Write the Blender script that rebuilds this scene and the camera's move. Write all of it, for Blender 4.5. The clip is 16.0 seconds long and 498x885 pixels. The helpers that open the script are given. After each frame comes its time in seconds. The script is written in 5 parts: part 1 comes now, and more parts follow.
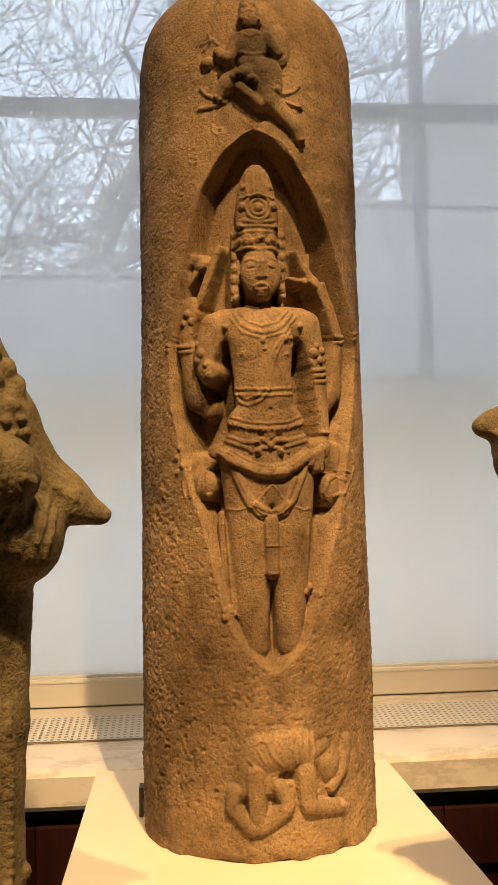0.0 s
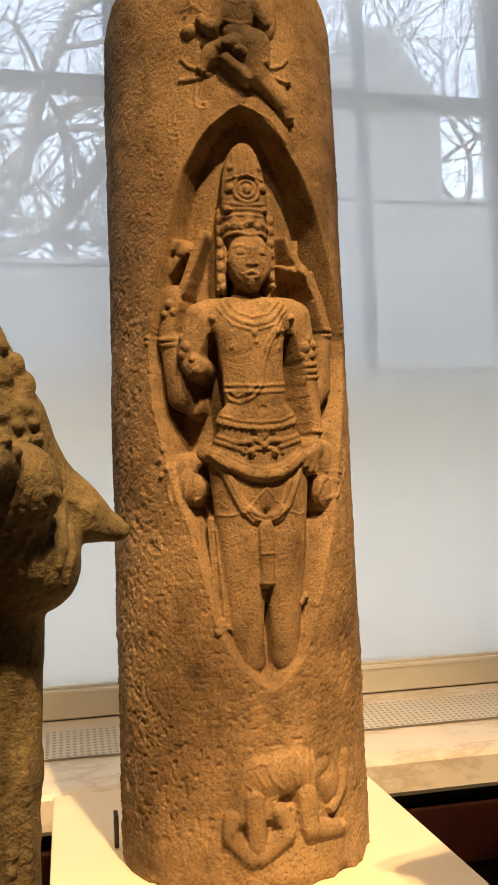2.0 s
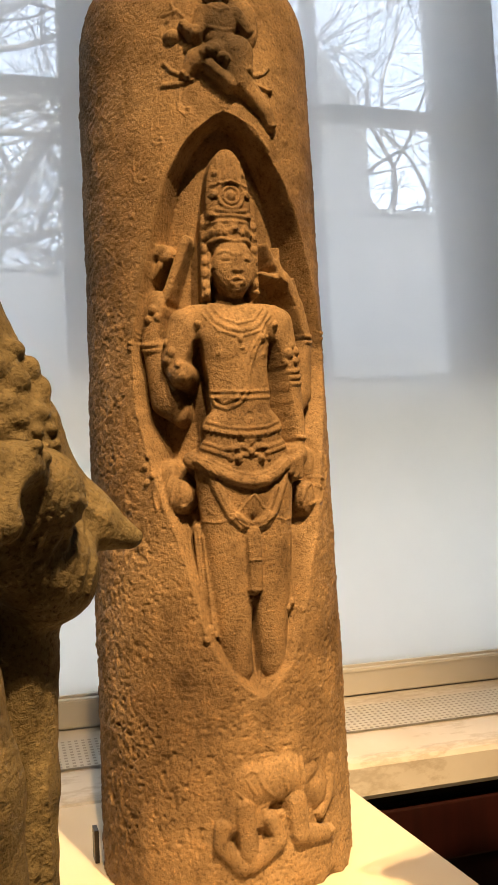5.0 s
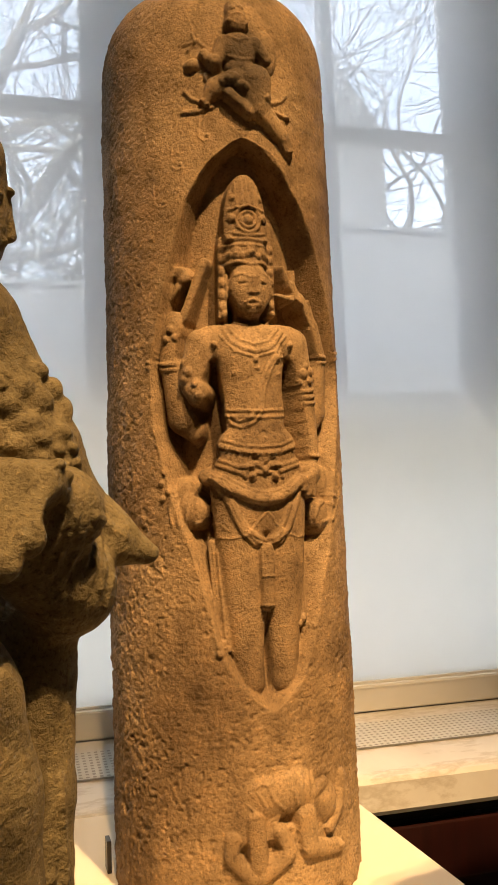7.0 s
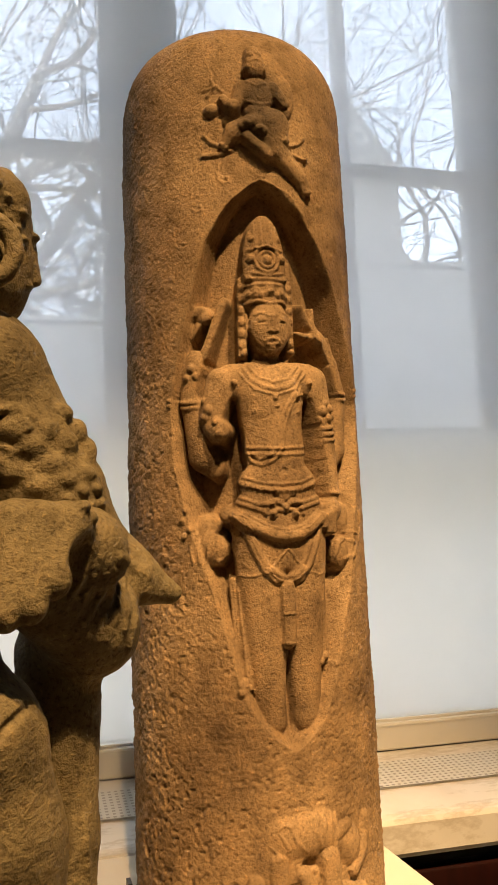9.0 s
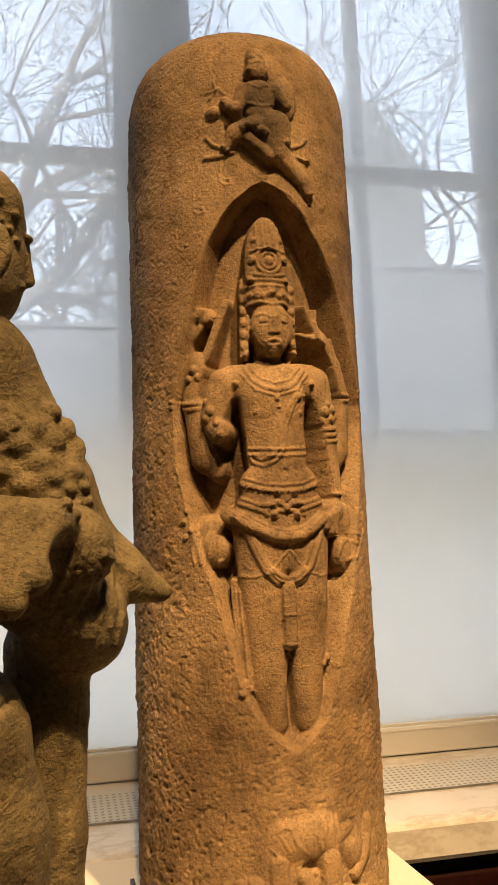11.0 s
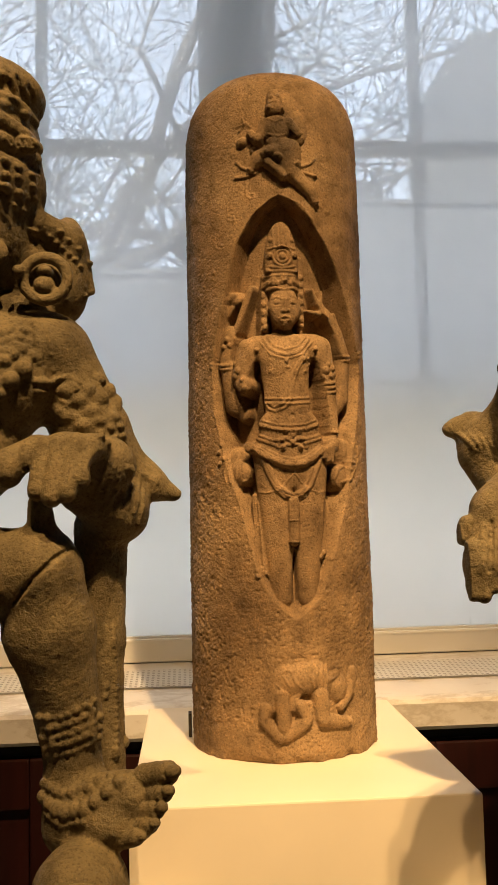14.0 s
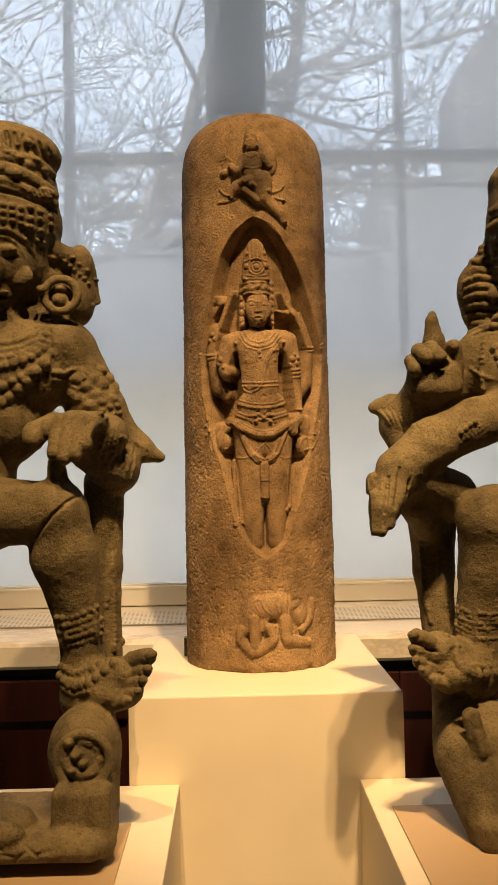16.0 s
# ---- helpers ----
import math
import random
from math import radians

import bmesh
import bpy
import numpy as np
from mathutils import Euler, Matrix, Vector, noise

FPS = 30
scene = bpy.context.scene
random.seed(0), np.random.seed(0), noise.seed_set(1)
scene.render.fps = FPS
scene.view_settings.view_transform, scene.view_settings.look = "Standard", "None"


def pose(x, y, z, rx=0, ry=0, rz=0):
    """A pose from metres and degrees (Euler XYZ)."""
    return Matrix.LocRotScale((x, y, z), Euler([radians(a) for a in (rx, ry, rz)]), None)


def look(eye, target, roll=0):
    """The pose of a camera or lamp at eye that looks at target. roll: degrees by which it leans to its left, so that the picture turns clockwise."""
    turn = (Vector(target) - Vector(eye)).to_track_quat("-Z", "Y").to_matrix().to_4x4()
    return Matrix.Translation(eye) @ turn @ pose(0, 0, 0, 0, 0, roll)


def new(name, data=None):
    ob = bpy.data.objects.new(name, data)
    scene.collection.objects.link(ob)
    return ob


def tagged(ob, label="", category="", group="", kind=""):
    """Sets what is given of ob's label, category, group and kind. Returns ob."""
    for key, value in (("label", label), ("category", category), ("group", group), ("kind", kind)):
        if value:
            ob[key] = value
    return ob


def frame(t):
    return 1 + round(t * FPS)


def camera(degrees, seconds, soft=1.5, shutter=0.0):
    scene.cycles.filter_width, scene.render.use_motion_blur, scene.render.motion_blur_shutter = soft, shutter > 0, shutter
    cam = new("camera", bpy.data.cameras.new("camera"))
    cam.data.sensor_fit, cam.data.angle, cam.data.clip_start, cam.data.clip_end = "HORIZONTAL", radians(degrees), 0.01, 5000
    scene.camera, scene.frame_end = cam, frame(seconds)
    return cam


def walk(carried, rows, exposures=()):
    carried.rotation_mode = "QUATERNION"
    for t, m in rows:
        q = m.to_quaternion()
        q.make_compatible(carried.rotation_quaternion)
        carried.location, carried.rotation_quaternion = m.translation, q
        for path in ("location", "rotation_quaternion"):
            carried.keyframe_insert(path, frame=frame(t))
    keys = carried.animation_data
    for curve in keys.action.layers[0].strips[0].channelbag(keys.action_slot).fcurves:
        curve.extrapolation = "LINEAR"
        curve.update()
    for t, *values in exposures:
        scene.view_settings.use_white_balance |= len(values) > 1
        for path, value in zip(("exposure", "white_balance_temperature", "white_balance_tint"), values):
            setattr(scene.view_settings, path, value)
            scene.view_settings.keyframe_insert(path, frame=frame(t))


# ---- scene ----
cam = camera(31.7, 16.0)
METRES, EYE, TILT, LEAN, TURN = 1.2, 1.45, 0.0, 0.0, -4.8
ROWS = [
    (0.0, 0.0, 0.0, 0.0, 0.1, 4.63, 1.22),
    (0.5, -0.0515, 0.0295, 0.0128, -1.86, 4.56, 1.68),
    (1.0, -0.0829, 0.0578, 0.0122, -3.89, 4.04, 1.95),
    (1.5, -0.0765, 0.0596, 0.0137, -5.25, 3.93, 2.04),
    (2.0, -0.0996, 0.0712, 0.0179, -6.97, 3.81, 2.2),
    (2.5, -0.1435, 0.083, 0.0217, -8.75, 3.76, 2.51),
    (3.0, -0.1669, 0.0817, 0.0229, -10.27, 3.71, 2.83),
    (3.5, -0.1637, 0.0868, 0.0187, -11.42, 3.74, 2.98),
    (4.0, -0.1608, 0.0931, 0.018, -11.94, 3.86, 2.93),
    (6.5, -0.1572, 0.0647, 0.0199, -11.16, 4.81, 2.33),
    (7.0, -0.1624, 0.0643, 0.0206, -10.88, 5.14, 2.15),
    (7.5, -0.1664, 0.0653, 0.0216, -10.53, 5.62, 2.05),
    (8.0, -0.167, 0.0653, 0.0219, -10.21, 6.15, 2.07),
    (8.5, -0.1685, 0.0643, 0.0235, -9.87, 6.76, 2.19),
    (9.0, -0.1662, 0.0599, 0.0247, -9.72, 7.35, 2.36),
    (11.5, -0.1208, 0.0542, 0.018, -6.69, 7.82, 1.99),
    (12.0, -0.0921, 0.0377, 0.0163, -4.82, 7.47, 1.68),
    (12.5, -0.0662, 0.0004, 0.0093, -2.72, 6.87, 1.45),
    (13.0, -0.0541, -0.0671, -0.0017, -1.24, 5.9, 1.43),
    (13.5, -0.0396, -0.1774, -0.0177, -0.08, 5.03, 1.4),
    (14.0, -0.0197, -0.268, -0.0136, 0.93, 4.15, 1.35),
    (14.5, 0.0254, -0.3323, -0.0164, 1.64, 3.2, 1.22),
    (15.0, 0.079, -0.4072, -0.0303, 2.51, 2.86, 1.05),
    (15.5, 0.109, -0.4816, -0.0311, 3.01, 2.92, 1.06),
    (16.0, 0.0875, -0.5572, -0.0366, 3.54, 2.58, 1.15),
]
walk(cam, [(t, pose(0, 0, EYE, TILT, LEAN, TURN) @ pose(METRES * x, METRES * y, METRES * z, 90 + pitch, roll, yaw)) for t, x, y, z, yaw, pitch, roll in ROWS],
     exposures=((0.0, 2.56), (2.0, 2.72), (3.5, 2.85), (7.0, 2.83), (9.0, 2.79), (12.5, 2.64), (14.0, 2.53), (16.0, 2.5)))

# ---- light: overcast winter sky behind the scrim, warm gallery spots from the ceiling ----
world = bpy.data.worlds.new("winter_sky")
scene.world = world
world.use_nodes = True
wn = world.node_tree.nodes
sky = wn.new("ShaderNodeTexSky")
sky.sky_type, sky.sun_disc = "NISHITA", False
sky.sun_elevation, sky.sun_rotation, sky.air_density, sky.dust_density, sky.ozone_density = radians(32), radians(200), 0.8, 6.0, 0.6
wn["Background"].inputs["Strength"].default_value = 0.205
haze = wn.new("ShaderNodeHueSaturation")
haze.inputs["Saturation"].default_value = 0.5
world.node_tree.links.new(sky.outputs["Color"], haze.inputs["Color"])
world.node_tree.links.new(haze.outputs["Color"], wn["Background"].inputs["Color"])

sun = bpy.data.lights.new("overcast_sun", "SUN")
sun.energy, sun.angle, sun.color = 0.15, radians(12), (1.0, 0.95, 0.88)
new("overcast_sun", sun).matrix_world = look((-3, -6, 8), (0, 8, 0))


def spot(eye, target, watts, cone, blend, colour=(1.0, 0.63, 0.29), size=0.035):
    lamp = bpy.data.lights.new("gallery_spot", "SPOT")
    lamp.energy, lamp.spot_size, lamp.spot_blend, lamp.color, lamp.shadow_soft_size = watts, radians(cone), blend, colour, size
    new("gallery_spot", lamp).matrix_world = look(eye, target)


spot((-0.22, -1.12, 4.6), (-0.28, 0.82, 1.38), 88, 27, 0.9)
spot((0.57, -1.00, 4.6), (0.48, 0.80, 1.40), 90, 23, 0.9)
spot((0.46, -0.98, 4.75), (0.14, 1.32, 0.98), 142, 30, 1.0)


# ---- materials ----
def material(name, colour, rough=0.6, metal=0.0):
    m = bpy.data.materials.new(name)
    m.use_nodes = True
    b = m.node_tree.nodes["Principled BSDF"]
    b.inputs["Base Color"].default_value = (*colour, 1)
    b.inputs["Roughness"].default_value = rough
    b.inputs["Metallic"].default_value = metal
    return m


def node(m, kind, **values):
    n = m.node_tree.nodes.new(kind)
    for key, value in values.items():
        n.inputs[key.replace("_", " ")].default_value = value
    return n


def wire(m, a, out, b, into):
    m.node_tree.links.new(a.outputs[out], b.inputs[into])


def noise_tex(m, scale, detail=4.0, rough=0.55, stretch=None):
    co = m.node_tree.nodes.new("ShaderNodeTexCoord")
    n = node(m, "ShaderNodeTexNoise", Scale=scale, Detail=detail, Roughness=rough)
    if stretch:
        mp = node(m, "ShaderNodeMapping", Scale=stretch)
        wire(m, co, "Object", mp, "Vector")
        wire(m, mp, "Vector", n, "Vector")
    else:
        wire(m, co, "Object", n, "Vector")
    return n


def ramp(m, n, stops, out="Fac"):
    r = m.node_tree.nodes.new("ShaderNodeValToRGB")
    while len(r.color_ramp.elements) < len(stops):
        r.color_ramp.elements.new(0.5)
    for e, (p, c) in zip(r.color_ramp.elements, stops):
        e.position, e.color = p, (*c, 1)
    wire(m, n, out, r, "Fac")
    return r


def blend(m, fac, a, b, kind="MIX", amount=None):
    x = m.node_tree.nodes.new("ShaderNodeMix")
    x.data_type, x.blend_type = "RGBA", kind
    if amount is None:
        m.node_tree.links.new(fac, x.inputs[0])
    else:
        x.inputs[0].default_value = amount
    m.node_tree.links.new(a, x.inputs[6])
    m.node_tree.links.new(b, x.inputs[7])
    return x.outputs[2]


def bump(m, heights):
    b, last = m.node_tree.nodes["Principled BSDF"], None
    for n, out, strength, dist in heights:
        k = node(m, "ShaderNodeBump", Strength=strength, Distance=dist)
        wire(m, n, out, k, "Height")
        if last:
            wire(m, last, "Normal", k, "Normal")
        last = k
    wire(m, last, "Normal", b, "Normal")


def stone(name, dark, mid, light, speck, relief=1.0):
    """Carved granite: broad stains, mid mottling, mineral specks and pits."""
    m = material(name, mid, 0.82)
    b = m.node_tree.nodes["Principled BSDF"]
    broad, mottle, grain = noise_tex(m, 5.0, 3), noise_tex(m, 38, 5, 0.65), noise_tex(m, 260, 3, 0.7)
    c1 = ramp(m, broad, ((0.33, dark), (0.5, mid), (0.68, light)))
    c2 = ramp(m, mottle, ((0.3, (0.62, 0.60, 0.58)), (0.5, (1, 1, 1)), (0.72, (1.22, 1.16, 1.08))))
    c3 = ramp(m, grain, ((0.35, (0.60, 0.57, 0.55)), (0.47, (1, 1, 1)), (0.60, (1, 1, 1)), (0.72, speck)))
    c = blend(m, None, c1.outputs[0], c2.outputs[0], "MULTIPLY", 1.0)
    c = blend(m, None, c, c3.outputs[0], "MULTIPLY", 1.0)
    m.node_tree.links.new(c, b.inputs["Base Color"])
    rr = ramp(m, mottle, ((0.3, (0.9, 0.9, 0.9)), (0.7, (0.66, 0.66, 0.66))))
    m.node_tree.links.new(rr.outputs[0], b.inputs["Roughness"])
    b.inputs["Specular IOR Level"].default_value = 0.3
    bump(m, ((mottle, "Fac", 0.35 * relief, 0.003), (grain, "Fac", min(0.8 * relief, 1.0), 0.0016 * relief)))
    return m


def patina(m, at, size, tone):
    """An old dark stain with a ragged edge, in the stone's own coordinates."""
    co, ragged = m.node_tree.nodes.new("ShaderNodeTexCoord"), noise_tex(m, 14, 4, 0.6)
    mp = node(m, "ShaderNodeMapping", Location=tuple(-a / s for a, s in zip(at, size)), Scale=tuple(1 / s for s in size))
    wire(m, co, "Object", mp, "Vector")
    far = m.node_tree.nodes.new("ShaderNodeVectorMath")
    far.operation = "LENGTH"
    wire(m, mp, "Vector", far, 0)
    edge = m.node_tree.nodes.new("ShaderNodeMath")
    edge.operation = "ADD"
    wire(m, far, "Value", edge, 0)
    wire(m, ragged, "Fac", edge, 1)
    mask = ramp(m, edge, ((0.95, tone), (1.0, tone)), "Value")
    mask.color_ramp.elements[0].position = 0.72
    mask.color_ramp.elements[1].color = (1, 1, 1, 1)
    into = m.node_tree.nodes["Principled BSDF"].inputs["Base Color"]
    was = into.links[0].from_socket
    m.node_tree.links.new(blend(m, None, was, mask.outputs[0], "MULTIPLY", 1.0), into)


STONE_PILLAR = stone("brown_granite", (0.128, 0.079, 0.037), (0.252, 0.163, 0.080), (0.36, 0.242, 0.124), (1.7, 1.58, 1.4), 1.25)
patina(STONE_PILLAR, (0.0, -0.175, 1.035), (0.10, 0.16, 0.14), (0.42, 0.44, 0.48))
STONE_FIGURE = stone("olive_granite", (0.088, 0.067, 0.031), (0.138, 0.105, 0.049), (0.188, 0.144, 0.069), (1.6, 1.5, 1.35), 1.5)


def paint(name, colour, rough=0.45, mark=0.06):
    m = material(name, colour, rough)
    b = m.node_tree.nodes["Principled BSDF"]
    broad, fine = noise_tex(m, 3.0, 4), noise_tex(m, 160, 2)
    lo = tuple(v * (1 - mark) for v in colour)
    hi = tuple(min(1, v * (1 + mark * 0.5)) for v in colour)
    m.node_tree.links.new(ramp(m, broad, ((0.35, lo), (0.65, hi))).outputs[0], b.inputs["Base Color"])
    rr = ramp(m, broad, ((0.3, (rough - 0.08,) * 3), (0.7, (rough + 0.12,) * 3)))
    m.node_tree.links.new(rr.outputs[0], b.inputs["Roughness"])
    bump(m, ((fine, "Fac", 0.06, 0.0008),))
    return m


PLINTH = paint("plinth_paint", (0.71, 0.635, 0.49), 0.5)
FRAME = paint("window_paint", (0.80, 0.785, 0.74), 0.4)
WALL = paint("wall_paint", (0.42, 0.40, 0.37), 0.8)
CEILING = paint("ceiling_paint", (0.52, 0.51, 0.49), 0.85)
DUCT = material("grey_duct", (0.42, 0.40, 0.35), 0.8)
STEEL = material("dark_steel", (0.05, 0.045, 0.04), 0.4, 0.8)
SHADE = material("painted_shade", (0.03, 0.028, 0.025), 0.9)


def wood(name, dark, light, scale, rough):
    m = material(name, light, rough)
    b = m.node_tree.nodes["Principled BSDF"]
    g = noise_tex(m, scale, 6, 0.6, (1.0, 1.0, 0.08))
    m.node_tree.links.new(ramp(m, g, ((0.3, dark), (0.7, light))).outputs[0], b.inputs["Base Color"])
    bump(m, ((g, "Fac", 0.08, 0.001),))
    return m


MAHOGANY = wood("dark_mahogany", (0.014, 0.004, 0.003), (0.036, 0.008, 0.006), 30, 0.35)
FLOOR = wood("oak_floor", (0.10, 0.06, 0.035), (0.2, 0.125, 0.07), 12, 0.45)


def marble():
    m = material("cream_marble", (0.7, 0.66, 0.58), 0.28)
    b = m.node_tree.nodes["Principled BSDF"]
    cloud = noise_tex(m, 4.0, 6, 0.6)
    vein = noise_tex(m, 2.6, 8, 0.65, (1.0, 2.6, 2.0))
    c1 = ramp(m, cloud, ((0.3, (0.60, 0.56, 0.49)), (0.7, (0.74, 0.71, 0.65))))
    c2 = ramp(m, vein, ((0.46, (1, 1, 1)), (0.5, (0.74, 0.70, 0.64)), (0.54, (1, 1, 1))))
    m.node_tree.links.new(blend(m, None, c1.outputs[0], c2.outputs[0], "MULTIPLY", 0.8), b.inputs["Base Color"])
    return m


MARBLE = marble()
PLATE = paint("tan_plate_paint", (0.47, 0.34, 0.20), 0.55)
GRILLE = paint("grille_enamel", (0.66, 0.64, 0.58), 0.4)


def scrim():
    """Woven screen fabric: open weave lets part of the view through, the threads scatter the rest."""
    m = bpy.data.materials.new("screen_fabric")
    m.use_nodes = True
    t = m.node_tree
    t.nodes.remove(t.nodes["Principled BSDF"])
    thread = noise_tex(m, 6.0, 3)
    tone = ramp(m, thread, ((0.3, (0.86, 0.88, 0.875)), (0.7, (0.90, 0.915, 0.905))))
    dif, tra = t.nodes.new("ShaderNodeBsdfDiffuse"), t.nodes.new("ShaderNodeBsdfTranslucent")
    gap = node(m, "ShaderNodeBsdfTransparent", Color=(0.92, 0.98, 1.0, 1))
    both, weave = node(m, "ShaderNodeMixShader", Fac=0.76), node(m, "ShaderNodeMixShader", Fac=0.785)
    wire(m, tone, "Color", dif, "Color")
    wire(m, tone, "Color", tra, "Color")
    t.links.new(dif.outputs[0], both.inputs[1])
    t.links.new(tra.outputs[0], both.inputs[2])
    t.links.new(gap.outputs[0], weave.inputs[1])
    t.links.new(both.outputs[0], weave.inputs[2])
    t.links.new(weave.outputs[0], t.nodes["Material Output"].inputs["Surface"])
    return m


SCRIM = scrim()
OPAL = bpy.data.materials.new("opal_glass")
OPAL.use_nodes = True
OPAL.node_tree.nodes.remove(OPAL.node_tree.nodes["Principled BSDF"])
milk, veil, half = OPAL.node_tree.nodes.new("ShaderNodeBsdfTranslucent"), OPAL.node_tree.nodes.new("ShaderNodeBsdfDiffuse"), OPAL.node_tree.nodes.new("ShaderNodeMixShader")
milk.inputs["Color"].default_value = veil.inputs["Color"].default_value = (0.96, 0.935, 0.88, 1)
half.inputs["Fac"].default_value = 0.08
OPAL.node_tree.links.new(milk.outputs[0], half.inputs[1])
OPAL.node_tree.links.new(veil.outputs[0], half.inputs[2])
OPAL.node_tree.links.new(half.outputs[0], OPAL.node_tree.nodes["Material Output"].inputs["Surface"])
GLASS = material("window_glass", (1, 1, 1), 0.0)
GLASS.node_tree.nodes["Principled BSDF"].inputs["Transmission Weight"].default_value = 1.0
GLASS.node_tree.nodes["Principled BSDF"].inputs["IOR"].default_value = 1.2
BARK = wood("grey_bark", (0.035, 0.033, 0.031), (0.09, 0.083, 0.075), 14, 0.9)
RENDERED = paint("grey_render", (0.055, 0.058, 0.062), 0.9, 0.10)
LAWN = wood("pale_gravel_terrace", (0.30, 0.29, 0.27), (0.42, 0.41, 0.38), 2, 0.95)


# ---- mesh helpers ----
def box_into(bm, lo, hi, bevel=0.0, segments=2):
    made = bmesh.ops.create_cube(bm, size=1.0)["verts"]
    for v in made:
        v.co = Vector([lo[i] + (v.co[i] + 0.5) * (hi[i] - lo[i]) for i in range(3)])
    if bevel:
        edges = list({e for v in made for e in v.link_edges})
        bmesh.ops.bevel(bm, geom=edges, offset=bevel, segments=segments, profile=0.6, affect="EDGES")


def part(name, bm, mat, parent=None, label="", smooth=False):
    me = bpy.data.meshes.new(name)
    bm.to_mesh(me)
    bm.free()
    me.materials.append(mat)
    if smooth:
        me.polygons.foreach_set("use_smooth", [True] * len(me.polygons))
    ob = new(name, me)
    ob.parent = parent
    return tagged(ob, label) if label else ob


def box(name, lo, hi, mat, bevel=0.0, parent=None, label=""):
    bm = bmesh.new()
    box_into(bm, lo, hi, bevel)
    return part(name, bm, mat, parent, label)


def raw_mesh(name, verts, faces, mat):
    """A smooth mesh from arrays of vertices and quads."""
    me = bpy.data.meshes.new(name)
    verts, faces = np.asarray(verts, np.float32), np.asarray(faces, np.int32)
    me.vertices.add(len(verts))
    me.vertices.foreach_set("co", verts.ravel())
    me.loops.add(faces.size)
    me.loops.foreach_set("vertex_index", faces.ravel())
    me.polygons.add(len(faces))
    me.polygons.foreach_set("loop_start", np.arange(len(faces), dtype=np.int32) * 4)
    me.polygons.foreach_set("use_smooth", np.ones(len(faces), bool))
    me.update(calc_edges=True)
    me.validate()
    me.materials.append(mat)
    return new(name, me)


def lattice(shape, cell, seed):
    """Smooth random field on a 2D grid, features about cell samples wide."""
    rng = np.random.default_rng(seed)
    a = rng.standard_normal((int(shape[0] / cell) + 4, int(shape[1] / cell) + 4)).astype(np.float32)
    i, j = np.arange(shape[0]) / cell, np.arange(shape[1]) / cell
    i0, j0 = i.astype(int), j.astype(int)
    fi, fj = (i - i0)[:, None], (j - j0)[None, :]
    fi, fj = fi * fi * (3 - 2 * fi), fj * fj * (3 - 2 * fj)
    g = lambda p, q: a[np.ix_(i0 + p, j0 + q)]
    return g(0, 0) * (1 - fi) * (1 - fj) + g(1, 0) * fi * (1 - fj) + g(0, 1) * (1 - fi) * fj + g(1, 1) * fi * fj


def cloud(p, cell, seed):
    """Smooth random value at 3D points, features about cell metres wide."""
    q = p / cell
    f = np.floor(q).astype(np.int64)
    r = q - f
    r = r * r * (3 - 2 * r)
    total = np.zeros(len(p))
    for c in range(8):
        d = np.array([c & 1, c >> 1 & 1, c >> 2 & 1])
        k = f + d
        h = np.sin(k[:, 0] * 127.1 + k[:, 1] * 311.7 + k[:, 2] * 74.7 + seed * 19.3) * 43758.5453
        w = np.prod(np.where(d, r, 1 - r), axis=1)
        total += w * ((h - np.floor(h)) * 2 - 1)
    return total


# ---- room ----
X0, X1, Y0, YW, ZC = -3.4, 3.6, -4.6, 2.045, 5.0
tagged(box("floor", (X0, Y0, -0.1), (X1, YW + 0.3, 0), FLOOR), "dark oak gallery floor", "floor", kind="structure")
tagged(box("ceiling", (X0, Y0, ZC), (X1, YW + 0.3, ZC + 0.12), CEILING), "plain grey gallery ceiling", "ceiling", kind="structure")
tagged(box("wall_south", (X0, Y0 - 0.15, 0), (X1, Y0, ZC), WALL), "plain grey gallery wall", "wall", kind="structure")
tagged(box("wall_west", (X0 - 0.15, Y0, 0), (X0, YW + 0.3, ZC), WALL), "plain grey gallery wall", "wall", kind="structure")
tagged(box("wall_east", (X1, Y0, 0), (X1 + 0.15, YW + 0.3, ZC), WALL), "plain grey gallery wall", "wall", kind="structure")

# window wall: solid below the sill, piers between the windows
# only the middle two are in view; the outer ones are added to brighten the blind
WIN = tuple((0.168 + 0.942 * k, 0.957 + 0.942 * k) for k in range(-3, 3))
bm = bmesh.new()
box_into(bm, (X0, YW, 0), (X1, YW + 0.3, 1.10))
edges = [X0] + [v for w in WIN for v in w] + [X1]
for a, b in zip(edges[0::2], edges[1::2]):
    box_into(bm, (a, YW, 1.78), (b, YW + 0.05, ZC))
# hidden ledge, added to cast a soft shadow on the opal band's top
box_into(bm, (X0, YW + 0.03, 1.745), (X1, YW + 0.26, 1.7795))
tagged(part("wall_north", bm, FRAME), "pale painted window wall with tall openings", "wall", kind="structure")


